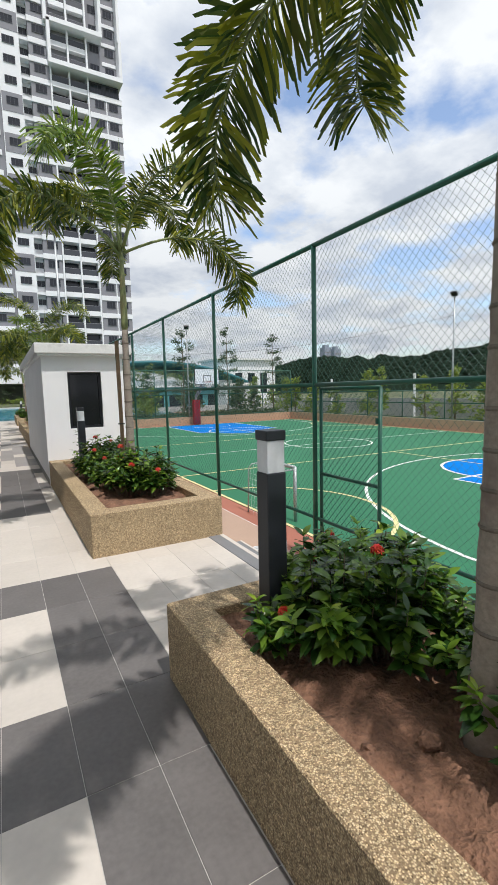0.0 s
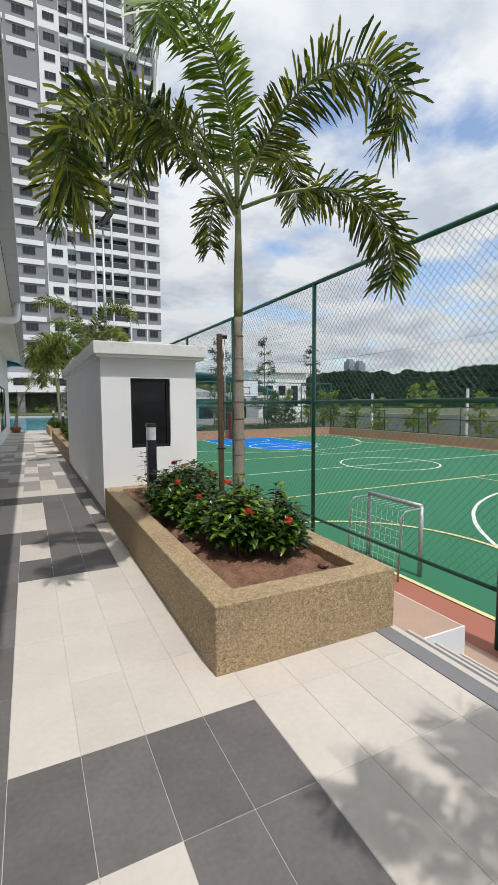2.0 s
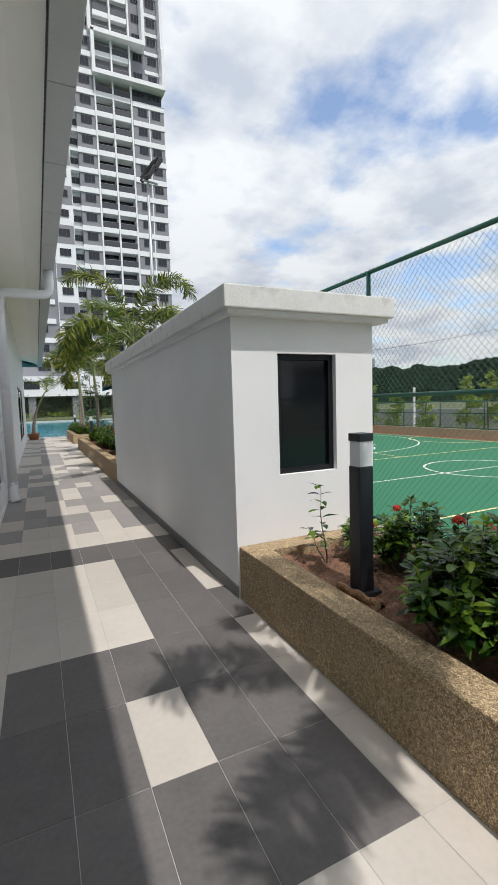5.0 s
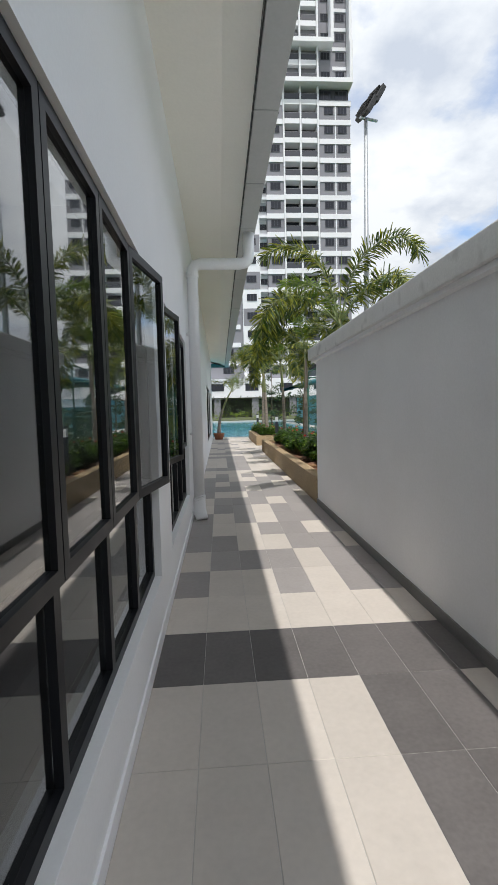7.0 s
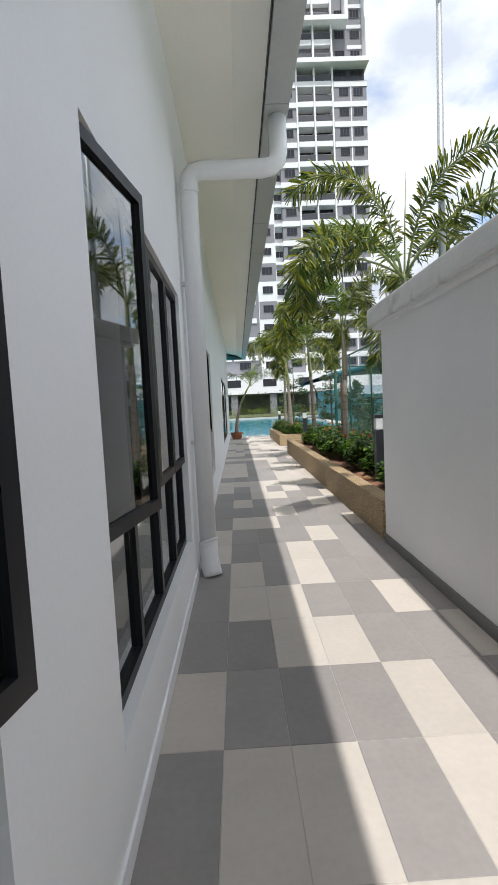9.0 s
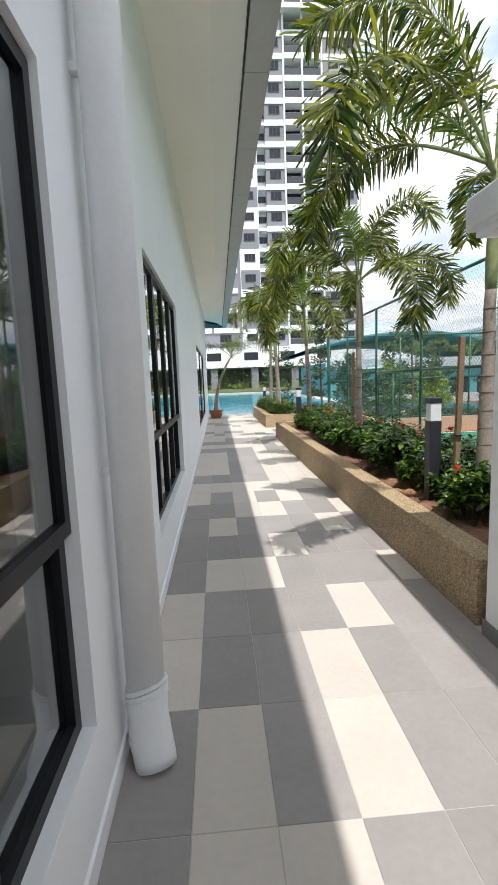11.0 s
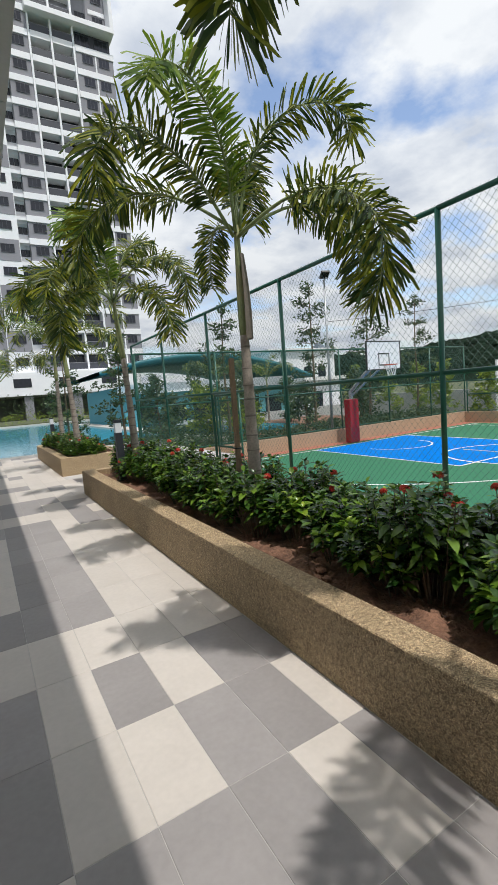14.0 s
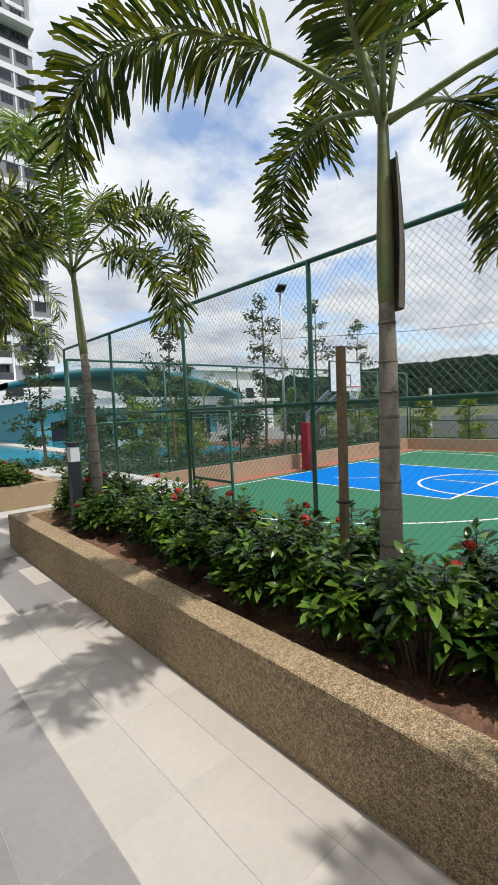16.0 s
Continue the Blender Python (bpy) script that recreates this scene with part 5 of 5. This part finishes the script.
tb("white_edge", M_WHITE, 25.2, 25.7, TY - 1.0, TY + 2.2, ZTOP + 7, ZTOP + 33)
for k in range(9):
    z = ZTOP + 3.4 + STOREY * k
    for x in (21.3, 24.0):
        facade_window(x, TY + 0.85, z - 1.0, 1.5, 1.15)
    tb("slab_band", M_WHITE, 22.6, 25.2, TY + 0.75, TY + 0.95, z - 0.1, z + 0.5)
    balcony(13.7, 16.3, z - 2.3)
    balcony(16.7, 19.5, z - 2.3)
    tb("pier", M_WHITE, 16.35, 16.65, TY - 0.2, TY + 1.0, z - 2.9, z + 0.4)
    tb("pier", M_WHITE, 19.55, 19.85, TY - 0.2, TY + 1.0, z - 2.9, z + 0.4)
    facade_window(11.7, TY + 0.06, z - 1.3, 1.7, 1.15)
    facade_window(6.9, TY - 0.36, z - 1.4, 1.7, 1.1)
    facade_window(9.1, TY + 1.56, z - 1.4, 0.5, 0.9)
    facade_window(9.75, TY + 1.56, z - 1.4, 0.5, 0.9)
    tb("ledge", M_WHITE, 8.6, 10.1, TY + 0.3, TY + 1.7, z - 0.25, z + 0.25)
    tb("slab_band", M_WHITE, 10.0, 13.22, TY - 0.05, TY + 0.2, z - 0.45, z + 0.45)
    if k % 2:
        tb("grey_panel", M_GREYF, 5.3, 8.5, TY - 0.34, TY - 0.25, z - 3.2, z - 0.1, label="grey painted panel")
    for x in (-12.0, -7.0, -2.5, 2.3):
        tb("slab_band", M_WHITE, x - 2.0, x + 2.4, TY + 0.1, TY + 0.4, z - 0.45, z + 0.4)
        facade_window(x, TY + 0.26, z - 1.4, 1.9, 1.15)


# ---------------------------------------------------------------- teal-roofed hall, small buildings, boundary wall
hall = thing("curved_roof_hall", (18.0, 52, -1.7), "low hall with a teal curved sheet roof behind the court", "hall")
part("wall", boxes((-7.5, 9, 0, 14, 0, 4.6)), M_TEALWALL, hall, "blue-green painted wall")
bm = bmesh.new()
rr = [[bm.verts.new((x, y, 4.6 + 2.0 * (1 - ((x + 1) / 11.0) ** 2) + dz)) for x in [-9.5 + 20.5 * i / 20 for i in range(21)]] for y, dz in ((-1.5, 0), (-1.5, 0.35), (15, 0.35), (15, 0))]
for a, b in zip(rr, rr[1:] + rr[:1]):
    for i in range(20):
        bm.faces.new((a[i], a[i + 1], b[i + 1], b[i]))
part("roof", bm, M_TEAL, hall, "teal curved sheet roof", True)
part("fascia", boxes((-8, 9.3, -0.4, -0.2, 3.9, 4.7)), M_WHITE, hall, "white fascia")
for i in range(6):
    part("window", boxes((-6.5 + 2.5 * i, -4.7 + 2.5 * i, -0.03, 0.0, 1.2, 3.0)), M_FWIN, hall)


def small_building(x, y, w, d, h, label):
    ob = thing("low_building", (x, y, -1.2), label, "building", "low buildings behind the court")
    part("wall", boxes((-w / 2, w / 2, 0, d, 0, h)), M_WHITE, ob)
    part("roof", boxes((-w / 2 - 0.4, w / 2 + 0.4, -0.4, d + 0.4, h, h + 0.25)), M_HUTROOF, ob, "flat overhanging roof")
    for i in range(max(1, int(w / 2))):
        part("window", boxes((-w / 2 + 0.5 + 2 * i, -w / 2 + 1.6 + 2 * i, -0.03, 0, h * 0.35, h * 0.75)), M_FWIN, ob)
    return ob


small_building(32, 56, 9, 6, 7.0, "white flat-roofed house among trees behind the court")
small_building(24.5, 44, 3.5, 3, 3.4, "small white block beside the boundary wall")
structure("boundary_wall", boxes((27.5, 27.8, -30, 42, -1.2, 0.75), (10, 27.8, 42, 42.3, -1.2, 0.2)), M_GREYWALL, "weathered grey boundary wall", "wall")
for y, hgt in ((4, 2.6), (13, 2.6), (22, 2.5), (31, 2.4)):
    gp = thing("white_post", (26.6, y, -1.2), "plain white post beside the boundary wall", "post", "white posts by the boundary")
    bm = bmesh.new()
    tube(bm, ((0, 0, 0), (0, 0, hgt + 1.2)), 0.09, 8)
    part("shaft", bm, M_WHITE, gp)
    bm = bmesh.new()
    tube(bm, ((0, 0, 0), (0, 0, 0.15)), 0.16, 8)
    part("foot", bm, M_GREYWALL, gp)


# ---------------------------------------------------------------- trees and hedges
def leafy(bm, rng, c, r, n, size):
    for i in range(n):
        d = Vector((rng.gauss(0, 1), rng.gauss(0, 1), rng.gauss(0, 0.8)))
        p = c + d.normalized() * r * rng.random() ** 0.5
        a = Vector((rng.gauss(0, 1), rng.gauss(0, 1), rng.gauss(0, 0.6))).normalized()
        b = a.orthogonal().normalized()
        b = (b + a.cross(b) * rng.uniform(-1.5, 1.5)).normalized()
        L = size * rng.uniform(0.7, 1.3)
        v = [bm.verts.new(p), bm.verts.new(p + a * L * 0.5 + b * L * 0.22), bm.verts.new(p + a * L), bm.verts.new(p + a * L * 0.5 - b * L * 0.22)]
        bm.faces.new(v)


def slim_tree(x, y, base, h, seed, label, mat=None, spread=0.9, size=0.16, per=42):
    """A thin straight trunk with tiers of short limbs and loose leaf clumps."""
    rng = random.Random(seed)
    ob = thing("young_tree", (x, y, base), label, "tree", "young trees behind the court")
    bm = bmesh.new()
    tube(bm, [(0.03 * math.sin(i + seed), 0.03 * math.cos(i * 1.3), h * i / 8) for i in range(9)], [0.06 * (1 - i / 9) + 0.008 for i in range(9)], 7)
    part("trunk", bm, M_STEM, ob, "", True)
    bl, bb = bmesh.new(), bmesh.new()
    z = h * 0.28
    while z < h * 0.98:
        f = (z / h - 0.28) / 0.72
        w = spread * (0.55 + 0.75 * math.sin(math.pi * (0.25 + 0.72 * f))) * (1 - 0.45 * f)
        for k in range(rng.choice((3, 4))):
            a = rng.uniform(0, 6.28)
            if rng.random() < 0.2:
                continue
            e = Vector((math.cos(a) * w, math.sin(a) * w, rng.uniform(0.1, 0.4))) * rng.uniform(0.5, 1.0)
            c = Vector((0, 0, z))
            tube(bb, (c, c + e * 0.5, c + e), (0.014, 0.01, 0.004), 4, False)
            leafy(bl, rng, c + e, 0.28 * spread, per, size)
            leafy(bl, rng, c + e * 0.55, 0.2 * spread, per // 2, size)
        z += h * rng.uniform(0.055, 0.10)
    leafy(bl, rng, Vector((0, 0, h)), 0.22 * spread, per, size)
    part("limb", bb, M_STEM, ob)
    part("crown", bl, mat or M_TREELEAF, ob, "loose dark green leaf clumps")
    return ob


TL = "slim young tree with tiers of dark leaves behind the court"
for x, y, h, s in ((13.0, 31.0, 6.7, 41), (16.8, 31.5, 7.1, 42), (21.6, 32.6, 6.9, 43), (8.8, 31.2, 5.7, 44), (5.6, 34.5, 5.2, 45), (3.9, 37.5, 5.6, 46), (9.8, 36.0, 4.4, 47), (11.5, 34.2, 4.2, 49)):
    slim_tree(x, y, -1.2 if y > 35 else -0.8, h, s, TL)
BT = "bright green sapling beside the boundary wall"
rng_t = random.Random(5)
yy = -6.0
while yy < 40:
    slim_tree(24.6 + rng_t.uniform(-0.8, 1.2), yy, -1.2, rng_t.uniform(2.6, 4.0), int(yy * 10) + 300, BT, M_BRIGHTLEAF, 0.75, 0.2, 26)
    yy += rng_t.uniform(1.9, 3.0)
for x, y in ((6.8, 33.5), (7.8, 34.8), (9.0, 33.6), (10.6, 33.2), (14.8, 34.0), (18.8, 34.0), (20.2, 36.0), (12.2, 36.5), (16.0, 37.0), (23.0, 38.5)):
    slim_tree(x, y, -0.9, rng_t.uniform(2.4, 3.6), int(x * 10), "bushy green sapling in the garden bed", M_BRIGHTLEAF if rng_t.random() < 0.6 else M_TREELEAF, 0.8, 0.2, 30)


def hedge(x0, x1, y0, y1, z, h, n, seed, mat, label):
    rng = random.Random(seed)
    bm = bmesh.new()
    for i in range(n):
        c = Vector((rng.uniform(x0, x1), rng.uniform(y0, y1), z + h * rng.random() ** 0.6 * rng.uniform(0.6, 1.1)))
        leafy(bm, rng, c, 0.18, 9, 0.14)
    return tagged(part("hedge", bm, mat), label, "hedge", kind="stuff")


hedge(5.2, 20.5, 29.9, 31.2, -0.3, 0.45, 900, 61, M_TREELEAF, "low clipped hedge behind the court wall")
hedge(22.0, 24.0, -8, 34, -1.2, 1.0, 1300, 62, M_BRIGHTLEAF, "mixed low hedge beside the court")
hedge(4.9, 9.0, 31.2, 36.0, -0.3, 0.5, 420, 63, M_TREELEAF, "low shrubs beside the pool")
hedge(-14, 26, 71.5, 75, 0.1, 1.2, 700, 64, M_BRIGHTLEAF, "low planting along the far pool edge")
hedge(-20, 26, 84, 87, 0.1, 3.6, 1500, 65, M_TREELEAF, "dark shrubs under the tower")
palm(12.0, 38.0, -1.2, 2.6, [(0, 50, 118, 2.4, 0), (60, 50, 118, 2.4, 0), (120, 50, 118, 2.4, 0), (180, 50, 118, 2.4, 0), (240, 50, 118, 2.4, 0), (300, 50, 118, 2.4, 0), (30, 75, 90, 2.2, 0)], 71,
     "yellowish palm in the garden behind the court", leaflets=70)
palm(15.8, 39.0, -1.2, 2.4, [(0, 50, 118, 2.4, 0), (72, 50, 118, 2.4, 0), (144, 50, 118, 2.4, 0), (216, 50, 118, 2.4, 0), (288, 50, 118, 2.4, 0), (30, 75, 90, 2.2, 0)], 72,
     "yellowish palm in the garden behind the court", leaflets=70)

# ---------------------------------------------------------------- wooded hill and far tower
NA, NR = 260, 24


def hill_point(u, q):
    """u: along the skyline, 0 to 1; q: up the slope, 0 to 1."""
    az, d, i = radians(18 + 130 * u), 300 + 130 * q, u * 150
    ridge = 27 + 12 * noise.noise((i * 0.045, 3.0, 0)) + 9 * min(1, max(0, (i - 20) / 50)) + 3.0 * noise.noise((i * 0.35, 7.0, q * 2)) + 2.2 * noise.noise((i * 1.1, 1.0, q * 5))
    z = -1.2 + ridge * min(1, max(0, i - 4) / 18) * math.sin(min(1, q * 1.25) * math.pi / 2)
    return Vector((d * math.sin(az), d * math.cos(az), z))


bm = bmesh.new()
rows_ = [[bm.verts.new(hill_point(i / NA, j / NR)) for i in range(NA + 1)] for j in range(NR + 1)]
for a, b in zip(rows_, rows_[1:]):
    for i in range(NA):
        bm.faces.new((a[i], a[i + 1], b[i + 1], b[i]))
structure("hill", bm, M_HILL, "long wooded hill on the skyline", "hill", True)
rng_h = random.Random(9)
verts_, faces_ = [], []
for k in range(11000):
    q = rng_h.uniform(0.08, 0.98) if rng_h.random() < 0.7 else rng_h.uniform(0.7, 0.9)
    c = hill_point(rng_h.uniform(0.02, 0.92), q) + Vector((0, 0, 0.4))
    r = rng_h.uniform(1.3, 3.2)
    n0 = len(verts_)
    for zz, rr in ((0.0, 1.0), (0.65, 0.75)):
        verts_ += [tuple(c + Vector((math.cos(a) * r * rr * rng_h.uniform(.75, 1.2), math.sin(a) * r * rr * rng_h.uniform(.75, 1.2), zz * r + rng_h.uniform(-.3, .3)))) for a in (0, 1.05, 2.1, 3.14, 4.19, 5.24)]
    verts_.append(tuple(c + Vector((0, 0, r * rng_h.uniform(0.95, 1.2)))))
    for m_ in range(6):
        p_ = (m_ + 1) % 6
        faces_ += [(n0 + m_, n0 + p_, n0 + 6 + p_, n0 + 6 + m_), (n0 + 6 + m_, n0 + 6 + p_, n0 + 12)]
me = bpy.data.meshes.new("far_woods")
me.from_pydata(verts_, [], faces_)
me.materials.append(M_HILL)
me.polygons.foreach_set("use_smooth", [True] * len(me.polygons))
tagged(new("far_woods", me), "dense dark tree crowns covering the hill", "woods", kind="stuff")
for dx, h in ((0, 51.5), (8, 50)):
    ft = thing("distant_tower", (395 * math.sin(radians(38.5)) + dx * 0.8, 395 * math.cos(radians(38.5)) - dx * 0.6, -1.2), "hazy grey apartment block far beyond the hill", "apartment tower", "far apartment blocks")
    part("body", boxes((-3.4, 3.4, -3.5, 3.5, 0, h - 14)), M_FARTOWER, ft)
    part("roof_block", boxes((-2, 2, -2, 2, h - 14, h - 12)), M_FARTOWER, ft)
    for k in range(8):
        part("window_band", boxes((-3.2, 3.2, -3.56, -3.5, h - 40 + 3 * k, h - 38.8 + 3 * k)), M_GREYF, ft)

# ---------------------------------------------------------------- floor tiles, laid singly
GX, GY, Y_REF = 0.2985, 0.6, 10.0
# rows from the tile line at Y_REF: one letter a column from the wall (b beige, d charcoal, l grey)
PATTERN = {
    -17: "ddddddd", -16: "bbbbbdd", -15: "bbbbbdd", -14: "ddddddd", -13: "bbbbbdd", -12: "bbbbbdd", -11: "ddddddd", -10: "dddbbbb", -9: "dddbbbb", -8: "dddbbbb", -7: "dddbbbb", -6: "ddddddb",
    -5: "bddbddb", -4: "bdddddb", -3: "bbbbddd", -2: "bbbbddb", -1: "bbbbddb",
    0: "ddddddd", 1: "bbbbbbb", 2: "lbblbll", 3: "blllbll", 4: "llbbllb", 5: "lbbllbl", 6: "lblblll", 7: "bllblll", 8: "blllbll", 9: "lbblllb",
    10: "lllblll", 11: "lblllbl", 12: "llbbllb", 13: "blblbll", 14: "bbbbbbb", 15: "llllbbb", 16: "bbllbbb", 17: "bbllbbb", 18: "bbllbbb", 19: "bbllbbb",
    20: "llllbll", 21: "bbbbblb", 22: "llllbll", 23: "bblllbb", 24: "bbbbbbb"}
TM = {"b": M_TILE_BEIGE, "d": M_TILE_GREY, "l": M_TILE_LIGHT}
TILE_CACHE = {}


def tile(w, l, mat):
    key = (round(w, 3), round(l, 3), mat.name)
    if key not in TILE_CACHE:
        bm = bmesh.new()
        e = 0.0015
        lo = [bm.verts.new((x, y, -0.012)) for x, y in ((-w / 2, -l / 2), (w / 2, -l / 2), (w / 2, l / 2), (-w / 2, l / 2))]
        m_ = [bm.verts.new((x, y, -e)) for x, y in ((-w / 2, -l / 2), (w / 2, -l / 2), (w / 2, l / 2), (-w / 2, l / 2))]
        hi = [bm.verts.new((x, y, 0)) for x, y in ((-w / 2 + e, -l / 2 + e), (w / 2 - e, -l / 2 + e), (w / 2 - e, l / 2 - e), (-w / 2 + e, l / 2 - e))]
        for i in range(4):
            j = (i + 1) % 4
            bm.faces.new((lo[i], lo[j], m_[j], m_[i]))
            bm.faces.new((m_[i], m_[j], hi[j], hi[i]))
        bm.faces.new(hi)
        TILE_CACHE[key] = mesh_of(bm, "tile", mat)
    return TILE_CACHE[key]


def lay(x0, x1, y0, y1, mat, rng):
    g = 0.003
    o = new("tile", tile(x1 - x0 - g, y1 - y0 - g, mat))
    o.parent = floor
    o.location = ((x0 + x1) / 2, (y0 + y1) / 2, rng.uniform(-0.0008, 0.0))


rng_f = random.Random(4)
for r in range(-22, 39):
    y0, y1 = Y_REF + r * GY, Y_REF + (r + 1) * GY
    letters = PATTERN.get(r)
    if letters is None:
        letters = "".join(rng_f.choice("bbbl" if r > 24 else "bbd") for _ in range(7))
    for c in range(7):
        x0, x1 = c * GX + (0.012 if c == 0 else 0), min((c + 1) * GX, 2.02 if y1 < 2.2 else 1.96 if r > -10 and not 24 <= r < 27 else 9)
        lay(x0, x1, y0, y1, TM[letters[c]], rng_f)
    if 2.15 < y0 + 0.3 < 4.6:
        for c in range(7, 12):
            if c * GX < 3.2:
                lay(c * GX, min((c + 1) * GX, 3.185), max(y0, 2.17), min(y1, 4.275), M_TILE_BEIGE, rng_f)
    if y0 > 24.1:
        for c in range(7, 14):
            if y1 < 26.75 or y0 > 31.9:
                lay(c * GX, (c + 1) * GX, y0, y1, M_TILE_BEIGE if (c + r) % 3 else M_TILE_LIGHT, rng_f)
